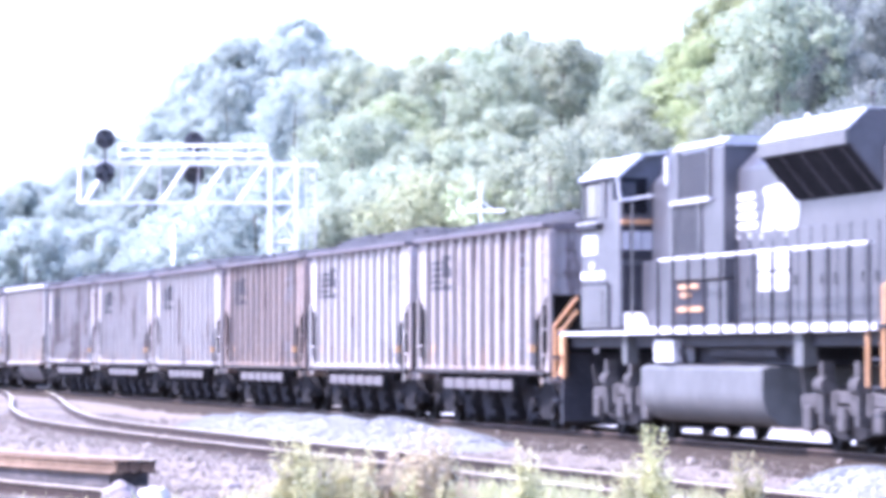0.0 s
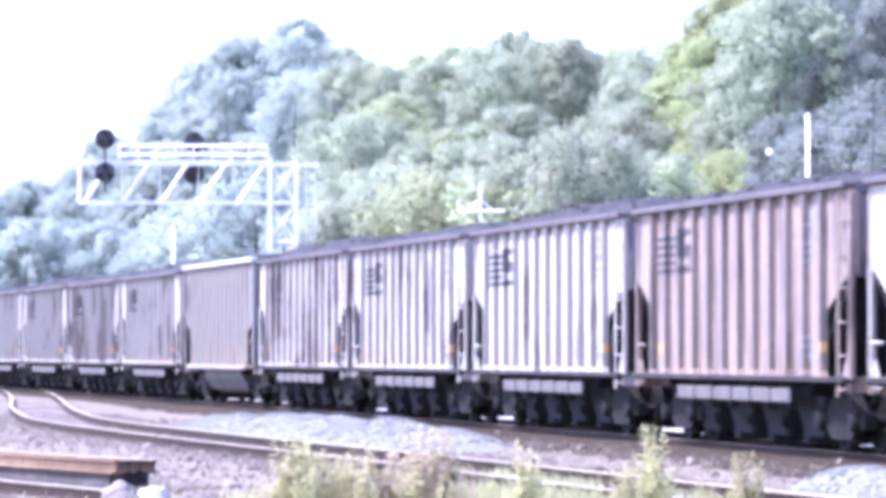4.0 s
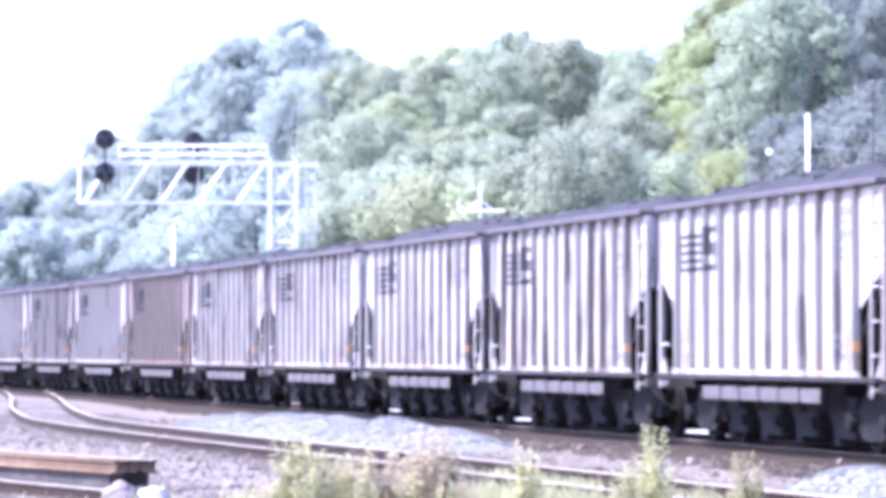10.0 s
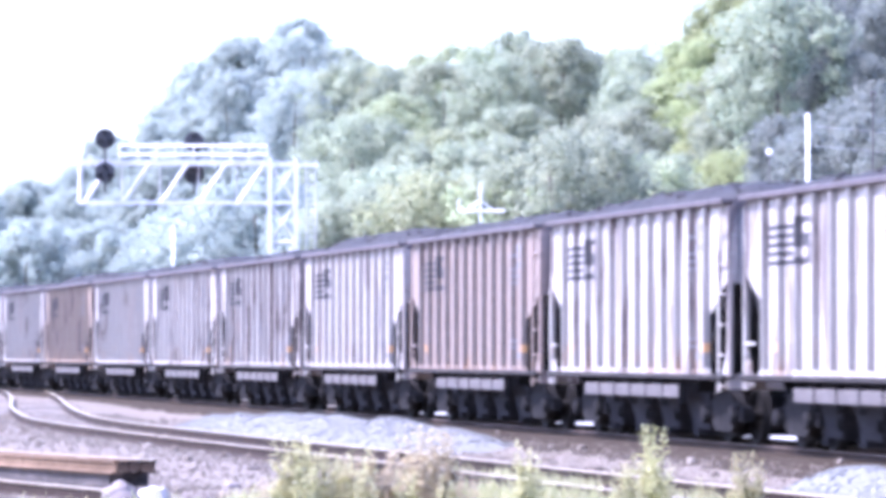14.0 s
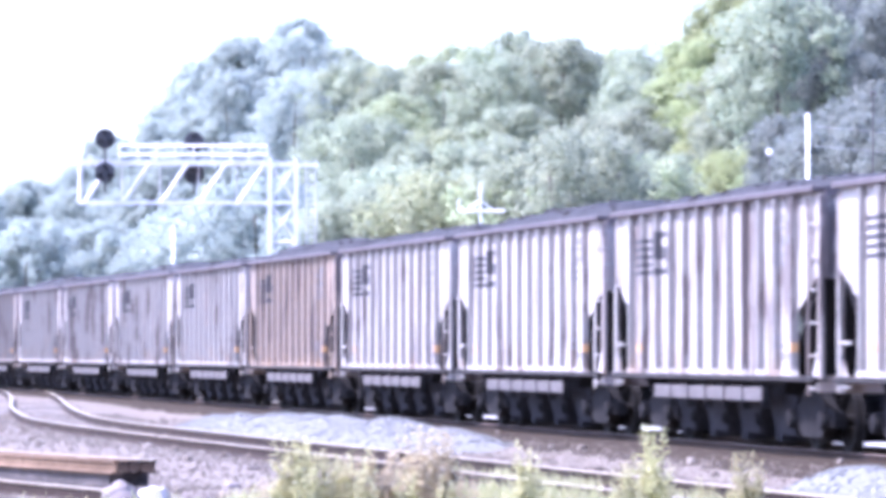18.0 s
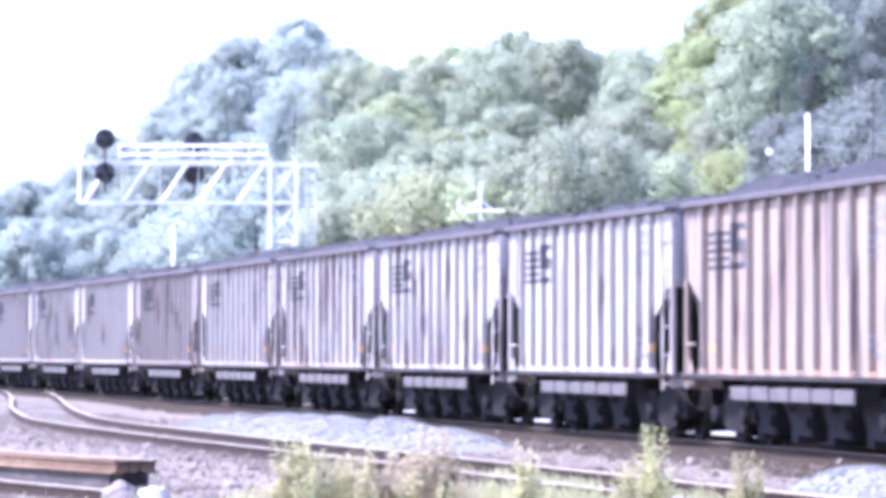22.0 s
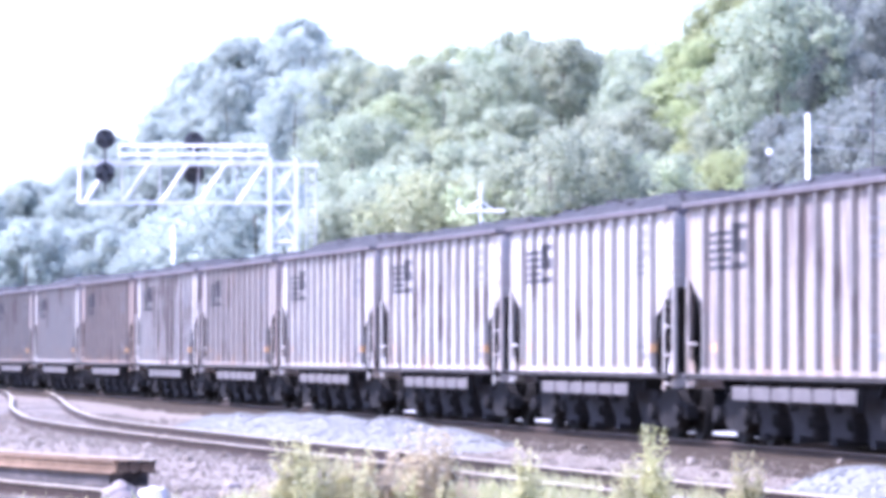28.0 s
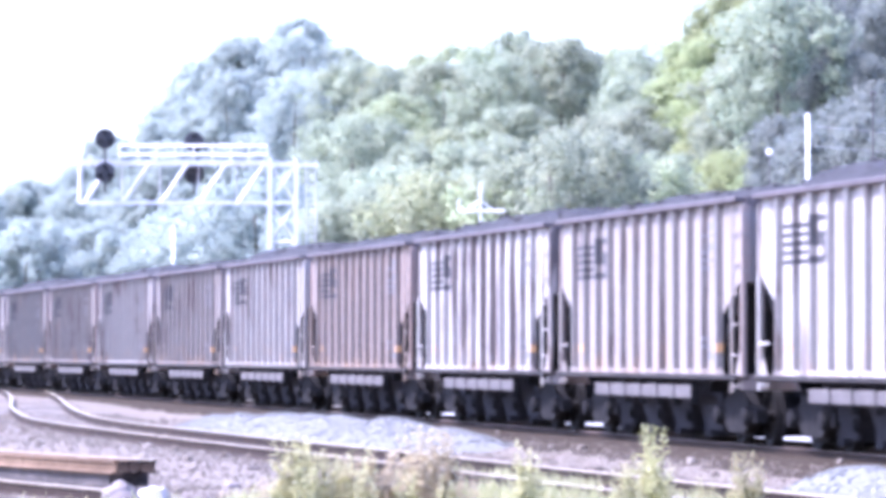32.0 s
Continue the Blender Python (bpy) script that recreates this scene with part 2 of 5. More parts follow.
# ---- mesh helpers ----
class Shape:
    """Collects vertices and faces; out() gives the mesh."""

    def __init__(self):
        self.v, self.f = [], []

    def add(self, verts, faces):
        n = len(self.v)
        self.v.extend(verts)
        self.f.extend(tuple(i + n for i in f) for f in faces)
        return self

    def box(self, x0, x1, y0, y1, z0, z1):
        return self.add([(x0, y0, z0), (x1, y0, z0), (x1, y1, z0), (x0, y1, z0), (x0, y0, z1), (x1, y0, z1), (x1, y1, z1), (x0, y1, z1)],
                        [(0, 3, 2, 1), (4, 5, 6, 7), (0, 1, 5, 4), (1, 2, 6, 5), (2, 3, 7, 6), (3, 0, 4, 7)])

    def prism(self, poly, axis, lo, hi):
        """A polygon of 2D points drawn out along an axis ('x': points are y, z; 'y': x, z; 'z': x, y)."""
        def at(p, d):
            return (d, p[0], p[1]) if axis == "x" else (p[0], d, p[1]) if axis == "y" else (p[0], p[1], d)
        n = len(poly)
        a = sum(poly[i][0] * poly[(i + 1) % n][1] - poly[(i + 1) % n][0] * poly[i][1] for i in range(n))
        if (a < 0) != (axis == "y"):
            poly = poly[::-1]
        v = [at(p, lo) for p in poly] + [at(p, hi) for p in poly]
        f = [tuple(range(n - 1, -1, -1)), tuple(range(n, 2 * n))] + [(i, (i + 1) % n, n + (i + 1) % n, n + i) for i in range(n)]
        return self.add(v, f)

    def tube(self, a, b, r, sides=8, r2=None):
        a, b = Vector(a), Vector(b)
        q = (b - a).to_track_quat("Z", "Y").to_matrix()
        r2 = r if r2 is None else r2
        v = []
        for c, rr in ((a, r), (b, r2)):
            for k in range(sides):
                t = 2 * math.pi * k / sides
                v.append(tuple(c + q @ Vector((rr * math.cos(t), rr * math.sin(t), 0))))
        f = [tuple(range(sides - 1, -1, -1)), tuple(range(sides, 2 * sides))] + [(i, (i + 1) % sides, sides + (i + 1) % sides, sides + i) for i in range(sides)]
        return self.add(v, f)

    def bar(self, a, b, w, h=None):
        """A square bar from a to b."""
        return self.tube(a, b, w * 0.7071, 4)

    def lathe(self, profile, sides=20, axis="y"):
        """Turn (radius, along) points round an axis through the origin."""
        v, n = [], len(profile)
        for k in range(sides):
            t = 2 * math.pi * k / sides
            for r, d in profile:
                c, s = r * math.cos(t), r * math.sin(t)
                v.append((c, d, s) if axis == "y" else (c, s, d) if axis == "z" else (d, c, s))
        f = []
        for k in range(sides):
            for i in range(n - 1):
                a, b = k * n + i, ((k + 1) % sides) * n + i
                f.append((a, a + 1, b + 1, b))
        return self.add(v, f)

    def out(self, name, mat, smooth=False):
        me = bpy.data.meshes.new(name)
        me.from_pydata([tuple(p) for p in self.v], [], self.f)
        for m in (mat if isinstance(mat, (list, tuple)) else [mat]):
            me.materials.append(m)
        if smooth:
            me.polygons.foreach_set("use_smooth", [True] * len(me.polygons))
        me.update()
        return me


def bevelled(shape, name, mat, width=0.02, segs=2):
    """The mesh of a shape with its sharp edges rounded."""
    bm = bmesh.new()
    me0 = shape.out(name, mat)
    bm.from_mesh(me0)
    bmesh.ops.remove_doubles(bm, verts=bm.verts, dist=1e-5)
    bmesh.ops.recalc_face_normals(bm, faces=bm.faces)
    edges = [e for e in bm.edges if len(e.link_faces) == 2 and e.calc_face_angle(0) > 0.35]
    bmesh.ops.bevel(bm, geom=edges, offset=width, segments=segs, profile=0.5, affect="EDGES", clamp_overlap=True)
    bm.to_mesh(me0)
    bm.free()
    return me0


def part(name, mesh, parent, label="", at=None):
    ob = new(name, mesh)
    ob.parent = parent
    if at is not None:
        ob.matrix_basis = at
    if label:
        ob["label"] = label
    return ob


def thing(name, label, category, group="", kind="", mesh=None, at=None):
    ob = new(name, mesh)
    if at is not None:
        ob.matrix_basis = at
    return tagged(ob, label, category, group, kind)


# ---- the main track's line: nearly straight, with a slight bend far off ----
TR_S = np.arange(-200.0, 600.0, 1.0)
TR_U = np.clip(TR_S - 120.0, 0, 25)
TR_TH = 0.1755415 + 2.18273e-4 * np.clip(TR_S, -60, 120.0) - 0.0026 * TR_U ** 2 / 80
TR_X = np.concatenate([[0], np.cumsum(-(np.sin(TR_TH[1:]) + np.sin(TR_TH[:-1])) / 2)])
TR_Y = np.concatenate([[0], np.cumsum((np.cos(TR_TH[1:]) + np.cos(TR_TH[:-1])) / 2)])
TR_X += 7.74447 - TR_X[200]
TR_Y += 59.03436 - TR_Y[200]


def track_at(s, off=0.0):
    """Plan position at s metres along the main track (away from the camera), off metres to its far side, and the heading."""
    x, y, th = np.interp(s, TR_S, TR_X), np.interp(s, TR_S, TR_Y), np.interp(s, TR_S, TR_TH)
    return x + off * math.cos(th), y + off * math.sin(th), th


# ---- the train's run ----
PITCH = 14.28194


def run(t):
    """How far the train has run at t seconds, from its place at 16 s."""
    return 12.05207 * (t - 16) - 0.0074 * (t - 16) ** 2


# ---- ground: one sheet from the yard to the wooded hill and the horizon ----
def between(points, x):
    return float(np.interp(x, [p[0] for p in points], [p[1] for p in points]))


# the siding's centre line: x at distance y
SIDING = [(-40, 21.0), (20, 8.6), (40, 4.3), (46.9, 2.75), (55, 1.1), (66.6, -1.35), (71.5, -2.4), (80, -4.3), (87.5, -5.75), (95.4, -7.45), (103, -8.55), (121, -10.5), (146, -12.8), (170, -15.2), (200, -20.0)]
SKYLINE = [(-9000, 330), (-800, 430), (-300, 405), (0, 345), (100, 304), (230, 232), (300, 186), (350, 126), (390, 66), (430, 38), (490, 44), (560, 60), (660, 78), (760, 90), (880, 74), (960, 96), (1130, 92), (1200, 60), (1245, 0), (1300, -60), (1450, -130), (1900, -150), (3000, 100), (9000, 330)]
CREST = [(-800, 900), (250, 850), (360, 680), (500, 640), (570, 540), (1000, 500), (1100, 470), (1200, 440), (1260, 410), (2000, 390)]
TREE_H = 13.0


def bearing(x, y):
    return 784 + 8217.37 * x / max(y, 1.0)


def hill_z(x, y):
    """Height of the wooded hill above the yard."""
    if y < 150:
        return 0.0
    b = bearing(x, y)
    d = between(CREST, b)
    top = max((623.6 - between(SKYLINE, b)) / 8217.37 * d + EYE_Z - TREE_H, 0)
    u = min(max((y - 0.5 * d) / (0.5 * d), 0), 1)
    back = min(max((y - d * 1.05) / (d * 1.6), 0), 1)
    return top * (u * u * (3 - 2 * u)) * (1 - 0.8 * back)


def ground_z(x, y):
    z = -0.34 + 0.05 * noise.noise((x * 0.6, y * 0.35, 0)) + 0.03 * noise.noise((x * 2.1, y * 1.7, 3))
    s = np.interp(y, TR_Y, TR_X)
    for c, half in ((s, 2.3), (between(SIDING, y), 1.9)):
        d = abs(x - c)
        k = min(max((half + 0.9 - d) / 0.9, 0), 1)
        z = z * (1 - k) + ((-0.205 if half > 2 else -0.178) + 0.016 * noise.noise((x * 3, y * 3, 1))) * k
    d = x - s                                  # beyond the main track the ground is sunk, so bright gaps show under the cars
    low = min(max((d - 2.2) / 1.2, 0), 1) * min(max((20.0 - d) / 4.0, 0), 1) * min(max((205.0 - y) / 25.0, 0), 1)
    return z - 0.62 * low + hill_z(x, y)


def make_ground():
    xs = np.unique(np.concatenate([np.linspace(-2500, -120, 18), np.linspace(-120, -24, 40), np.arange(-24, 14, 0.45), np.linspace(14, 90, 34), np.linspace(90, 2500, 18)]))
    ys = np.unique(np.concatenate([np.linspace(-300, 30, 12), np.arange(30, 130, 0.8), np.arange(130, 240, 3.0), np.arange(240, 900, 14.0), np.linspace(900, 4500, 16)]))
    v = [(x, y, ground_z(x, y)) for y in ys for x in xs]
    n = len(xs)
    f = [(j * n + i, j * n + i + 1, (j + 1) * n + i + 1, (j + 1) * n + i) for j in range(len(ys) - 1) for i in range(n - 1)]
    sh = Shape()
    sh.v, sh.f = v, f
    me = sh.out("ground", [M_GROUND, M_HILL], smooth=True)
    for p in me.polygons:
        if p.center.y > 235:
            p.material_index = 1
    return thing("ground", "pale stony yard ground with dirt, rising to a wooded hill", "ground", kind="structure", mesh=me)


make_ground()


# ---- tracks ----
def sweep(pts, profile, name, mat, z=0.0):
    """A profile of (side, up) points carried along plan points."""
    v, f, n = [], [], len(profile)
    for i, (x, y) in enumerate(pts):
        x0, y0 = pts[max(i - 1, 0)]
        x1, y1 = pts[min(i + 1, len(pts) - 1)]
        d = math.hypot(x1 - x0, y1 - y0)
        nx, ny = (y1 - y0) / d, -(x1 - x0) / d
        for a, b in profile:
            v.append((x + nx * a, y + ny * a, z + b))
    for i in range(len(pts) - 1):
        for k in range(n):
            a, b = i * n + k, i * n + (k + 1) % n
            f.append((a, b, b + n, a + n))
    f += [tuple(range(n)), tuple((len(pts) - 1) * n + k for k in range(n - 1, -1, -1))]
    sh = Shape()
    sh.v, sh.f = v, f
    return sh.out(name, mat)


RAIL_BODY = [(-0.07, -0.172), (-0.07, -0.155), (-0.012, -0.135), (-0.012, -0.045), (-0.034, -0.035), (-0.034, -0.008), (0.034, -0.008), (0.034, -0.035), (0.012, -0.045), (0.012, -0.135), (0.07, -0.155), (0.07, -0.172)]
RAIL_TOP = [(-0.036, -0.012), (-0.036, -0.004), (-0.025, 0.0), (0.025, 0.0), (0.036, -0.004), (0.036, -0.012)]


def offset_line(line, off):
    res = []
    for i, (x, y) in enumerate(line):
        x0, y0 = line[max(i - 1, 0)]
        x1, y1 = line[min(i + 1, len(line) - 1)]
        d = math.hypot(x1 - x0, y1 - y0)
        res.append((x + (y1 - y0) / d * off, y - (x1 - x0) / d * off))
    return res


def make_track(name, label, line, tie_from, tie_to, seed):
    rnd = random.Random(seed)
    tr = thing(name, label, "track", kind="structure")
    for side in (-0.7525, 0.7525):
        r = part("rail", sweep(offset_line(line, side), RAIL_BODY, "rail", M_RAIL), tr)
        part("rail_head", sweep(offset_line(line, side), RAIL_TOP, "rail_head", M_RAILHEAD if name == "track_siding" else M_RAILHEAD_DULL), r, "worn rail head")
    tie = bevelled(Shape().box(-0.11, 0.11, -1.28, 1.28, -0.16, 0), "tie", M_TIE, 0.012, 1)
    run_len = 0.0
    gone = 0.0
    for i in range(1, len(line)):
        x0, y0 = line[i - 1]
        x1, y1 = line[i]
        d = math.hypot(x1 - x0, y1 - y0)
        while gone <= run_len + d:
            k = (gone - run_len) / d
            x, y = x0 + (x1 - x0) * k, y0 + (y1 - y0) * k
            if tie_from < y < tie_to:
                a = math.degrees(math.atan2(y1 - y0, x1 - x0)) + rnd.uniform(-1.2, 1.2)
                part("tie", tie, tr, at=pose(x, y, -0.176 + rnd.uniform(-0.008, 0.0), 0, 0, a))
            gone += 0.55
        run_len += d
    return tr


MAIN_LINE = [tuple(track_at(s)[:2]) for s in np.arange(-110, 330, 2.5)]
SIDING_LINE = []
for yy in np.arange(-30, 172, 1.5):
    # smoothed, so that the bends are gentle
    SIDING_LINE.append((np.mean([between(SIDING, yy + d) for d in np.linspace(-7, 7, 15)]), yy))
part_bed = sweep(MAIN_LINE, [(-3.2, -0.5), (-2.5, -0.24), (-1.5, -0.10), (1.2, -0.10), (1.8, -0.14), (3.6, -1.2)], "ballast_bed", M_BED)
thing("ballast_bed", "dark coal-stained ballast bed under the main track", "ballast", kind="structure", mesh=part_bed)
# added pale strip: stands in for sunlit ground seen under the cars
far_side = sweep(MAIN_LINE, [(3.0, -1.3), (3.4, -0.86), (15.0, -0.82), (15.6, -1.3)], "service_road", M_GAP_GRAVEL)
thing("service_road", "pale gravel strip added beyond the main track for bright gaps", "gravel road", kind="structure", mesh=far_side)
make_track("track_main", "main railway track with rusty rails on stained ballast", MAIN_LINE, 0, 0, 3)
make_track("track_siding", "siding track with bright worn rails and old ties", SIDING_LINE, 40, 160, 4)


# ---- gravel windrows and loose stones ----
def stone(rnd, r):
    """An angular stone: twelve points on an uneven ball."""
    g = (1 + 5 ** 0.5) / 2
    pts = [(-1, g, 0), (1, g, 0), (-1, -g, 0), (1, -g, 0), (0, -1, g), (0, 1, g), (0, -1, -g), (0, 1, -g), (g, 0, -1), (g, 0, 1), (-g, 0, -1), (-g, 0, 1)]
    fc = [(0, 11, 5), (0, 5, 1), (0, 1, 7), (0, 7, 10), (0, 10, 11), (1, 5, 9), (5, 11, 4), (11, 10, 2), (10, 7, 6), (7, 1, 8), (3, 9, 4), (3, 4, 2), (3, 2, 6), (3, 6, 8), (3, 8, 9), (4, 9, 5), (2, 4, 11), (6, 2, 10), (8, 6, 7), (9, 8, 1)]
    e = Euler((rnd.uniform(0, 6), rnd.uniform(0, 6), rnd.uniform(0, 6))).to_matrix()
    sx, sy, sz = r * rnd.uniform(0.7, 1.2), r * rnd.uniform(0.7, 1.2), r * rnd.uniform(0.5, 0.9)
    out_ = []
    for p in pts:
        k = rnd.uniform(0.8, 1.15) / 1.9
        q = e @ Vector((p[0] * k, p[1] * k, p[2] * k))
        out_.append((q.x * sx, q.y * sy, q.z * sz))
    return out_, fc


def windrow(label, cx, cy, length, width, height, angle, seed):
    rnd = random.Random(seed)
    nu, nv = 60, 22
    ca, sa = math.cos(angle), math.sin(angle)

    def surf(u, v):
        a, b = (u - 0.5) * length, (v - 0.5) * width
        taper = max(1 - abs(2 * u - 1) ** 5, 0) ** 0.8
        z = height * taper * max(math.cos((v - 0.5) * math.pi), 0) ** 0.9 * (1 + 0.35 * noise.noise((a * 0.5, b * 0.8, seed)))
        x, y = cx + a * ca - b * sa, cy + a * sa + b * ca
        return x, y, z - 0.36 + 0.05 * noise.noise((a * 3, b * 3, seed + 5))

    sh = Shape()
    sh.v = [surf(i / nu, j / nv) for i in range(nu + 1) for j in range(nv + 1)]
    sh.f = [(i * (nv + 1) + j, (i + 1) * (nv + 1) + j, (i + 1) * (nv + 1) + j + 1, i * (nv + 1) + j + 1) for i in range(nu) for j in range(nv)]
    for k in range(int(length * 420)):
        x, y, z = surf(rnd.uniform(0.02, 0.98), rnd.uniform(0.05, 0.95))
        v, f = stone(rnd, rnd.uniform(0.016, 0.033))
        sh.add([(p[0] + x, p[1] + y, p[2] + z) for p in v], f)
    return thing("gravel_heap", label, "gravel", kind="stuff", mesh=sh.out("gravel_heap", M_HEAP))


windrow("long low heap of blue-grey crushed stone between the tracks", -2.35, 91.0, 22.0, 2.7, 0.50, math.radians(106.0), 5)
windrow("heap of fresh blue-grey crushed stone beside the main track", 5.75, 47.0, 12.0, 2.4, 0.56, math.radians(103.0), 6)


def loose_stones():
    rnd = random.Random(11)
    sh = Shape()
    for k in range(30000):
        y = 44 + 75 * rnd.random() ** 1.9
        c = np.interp(y, TR_Y, TR_X)
        x = rnd.uniform(-0.1 * y - 0.5, c - 2.3 + 0.9 * rnd.random() ** 2)
        if abs(x - between(SIDING, y)) < 0.86 and rnd.random() < 0.7:
            continue
        v, f = stone(rnd, rnd.uniform(0.014, 0.034) if rnd.random() < 0.985 else rnd.uniform(0.06, 0.12))
        z = max(ground_z(x, y), -0.115 - 0.12 * max(c - x - 1.5, 0) if c - x < 2.6 else -1) + 0.015
        sh.add([(p[0] + x, p[1] + y, p[2] + z) for p in v], f)
    return thing("loose_stones", "scattered pale ballast stones on the yard ground", "stones", kind="stuff", mesh=sh.out("loose_stones", M_PEBBLE))


loose_stones()


# ---- trees ----
def make_crown(seed, h, r, fine=1.0, mat=None):
    """A crown of leaf sprays set round many small uneven lobes."""
    rnd = random.Random(seed)
    lobes = []
    for k in range(64):
        a = 2.4 * k + rnd.uniform(-0.5, 0.5)
        zz = h * (0.22 + 0.70 * ((k + rnd.random()) / 64))
        girth = math.sin(math.pi * min(max((zz / h - 0.12) / 0.95, 0.05), 1)) ** 0.7
        spread = r * girth * rnd.uniform(0.45, 0.92)
        lobes.append((spread * math.cos(a), spread * math.sin(a), zz, r * rnd.uniform(0.11, 0.27)))
    lobes.append((r * rnd.uniform(-0.2, 0.2), r * rnd.uniform(-0.2, 0.2), h * 0.91, r * rnd.uniform(0.18, 0.26)))
    sh, shade = Shape(), []
    for cx, cy, cz, lr in lobes:
        out_dir = Vector((cx, cy, 0.9 * (cz - 0.5 * h))).normalized()
        for k in range(int(215 * fine * (lr / (0.36 * r)) ** 1.7)):
            d = Vector((rnd.gauss(0, 1), rnd.gauss(0, 1), rnd.gauss(0.25, 1))).normalized()
            rad = lr * (0.5 + 0.85 * rnd.random())
            c = Vector((cx, cy, cz)) + Vector((d.x * rad, d.y * rad, d.z * rad * 0.75))
            nrm = (d + 0.7 * Vector((rnd.gauss(0, 1), rnd.gauss(0, 1), rnd.gauss(0.4, 1)))).normalized()
            if nrm.dot(d) < 0:
                nrm = -nrm
            q = nrm.to_track_quat("Z", "Y").to_matrix() @ Euler((0, 0, rnd.uniform(0, 6.3))).to_matrix()
            s = rnd.uniform(0.13, 0.33) / fine ** 0.5
            b = rnd.uniform(-0.12, 0.12)
            shade += [tuple((0.45 * d + 0.55 * out_dir + 0.25 * nrm + Vector((0, 0, 0.35))).normalized())] * 4
            pts = [(-s, 0, b), (-0.25 * s, -0.62 * s, 0), (s, 0.1 * s, b), (0.2 * s, 0.66 * s, 0)]
            sh.add([tuple(c + q @ Vector(p)) for p in pts], [(0, 1, 2, 3)])
    me = sh.out("crown", mat or M_LEAF, smooth=True)
    me.normals_split_custom_set_from_vertices(shade)      # leaves are shaded as the rounded sprays they form
    return me, lobes


def make_trunk(seed, h, lobes):
    rnd = random.Random(seed + 50)
    sh = Shape()
    p, r = Vector((0, 0, -0.6)), 0.024 * h
    for k in range(5):
        q = p + Vector((rnd.uniform(-0.2, 0.2), rnd.uniform(-0.2, 0.2), (h * 0.8 + 0.6) / 5))
        sh.tube(p, q, r, 8, r * 0.74)
        p, r = q, r * 0.74
    for cx, cy, cz, lr in lobes[:10]:
        z0 = max(cz - 0.26 * h, 0.2 * h)
        sh.tube((0, 0, z0), (cx * 0.5, cy * 0.5, (z0 + cz) / 2 + 0.2), 0.008 * h, 6, 0.005 * h)
        sh.tube((cx * 0.5, cy * 0.5, (z0 + cz) / 2 + 0.2), (cx, cy, cz), 0.005 * h, 6, 0.002 * h)
    return sh.out("trunk", M_BARK, smooth=True)


SIZES = ((13.5, 4.9), (12.5, 5.3), (15.0, 4.6), (11.5, 4.3), (14.0, 5.6), (10.0, 4.0))
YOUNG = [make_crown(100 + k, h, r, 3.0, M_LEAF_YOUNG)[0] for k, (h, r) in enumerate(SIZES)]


def make_woods():
    rnd = random.Random(21)
    kinds = []
    for k, (h, r) in enumerate(SIZES):
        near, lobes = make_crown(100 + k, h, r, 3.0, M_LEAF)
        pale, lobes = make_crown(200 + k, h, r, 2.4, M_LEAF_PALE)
        # crown with the haze painted into its leaves
        hazed, lobes = make_crown(100 + k, h, r, 2.0, M_LEAF_HAZE)
        shade_crown, lobes = make_crown(300 + k, h, r, 3.0, M_LEAF_SHADE)
        kinds.append((h, r, near, pale, hazed, shade_crown, make_trunk(k, h, lobes)))
    b = -170.0
    while b < 1760:
        d = between(CREST, b)
        rows = 10 if d < 700 else 9
        for j in range(rows + 2):
            bb = b + rnd.uniform(-30, 30) + (25 if j % 2 else -25)
            dd = between(CREST, bb)
            u = 0.42 + 0.58 * (j + 0.5 + rnd.uniform(-0.3, 0.3)) / rows
            y = dd * u if j < rows - 1 else dd * rnd.uniform(0.95, 1.02)
            x = (bb - 784) / 8217.37 * y
            k = rnd.randrange(6)
            h, r, near, pale, hazed, shade_crown, trunk = kinds[k]
            crown = hazed if bb < 545 + (30 if y < 420 else 85) * (k % 3) / 2 else (shade_crown if y < 330 else near) if bb > 1400 else near if k in (2, 3, 4) else pale
            if 1185 < bb < 1400 and y < 420:
                crown = YOUNG[k] if k in (0, 3, 4) else near
            if (1195 < bb < 1375 and y < 0.7 * dd) or (1050 < bb < 1520 and y < 245):
                continue
            sc = rnd.uniform(0.8, 1.06)
            t = thing("tree", "broad-leaved tree in full summer leaf on the hillside", "tree", "trees of the wooded hill")
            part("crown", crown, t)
            part("trunk", trunk, t)
            t.matrix_basis = pose(x, y, hill_z(x, y) - 0.4, 0, 0, rnd.uniform(0, 360))
            t.scale = (sc * rnd.uniform(0.9, 1.15), sc, sc * rnd.uniform(0.9, 1.1))
        b += 8217.37 * 7.2 / d
    return kinds


KINDS = make_woods()


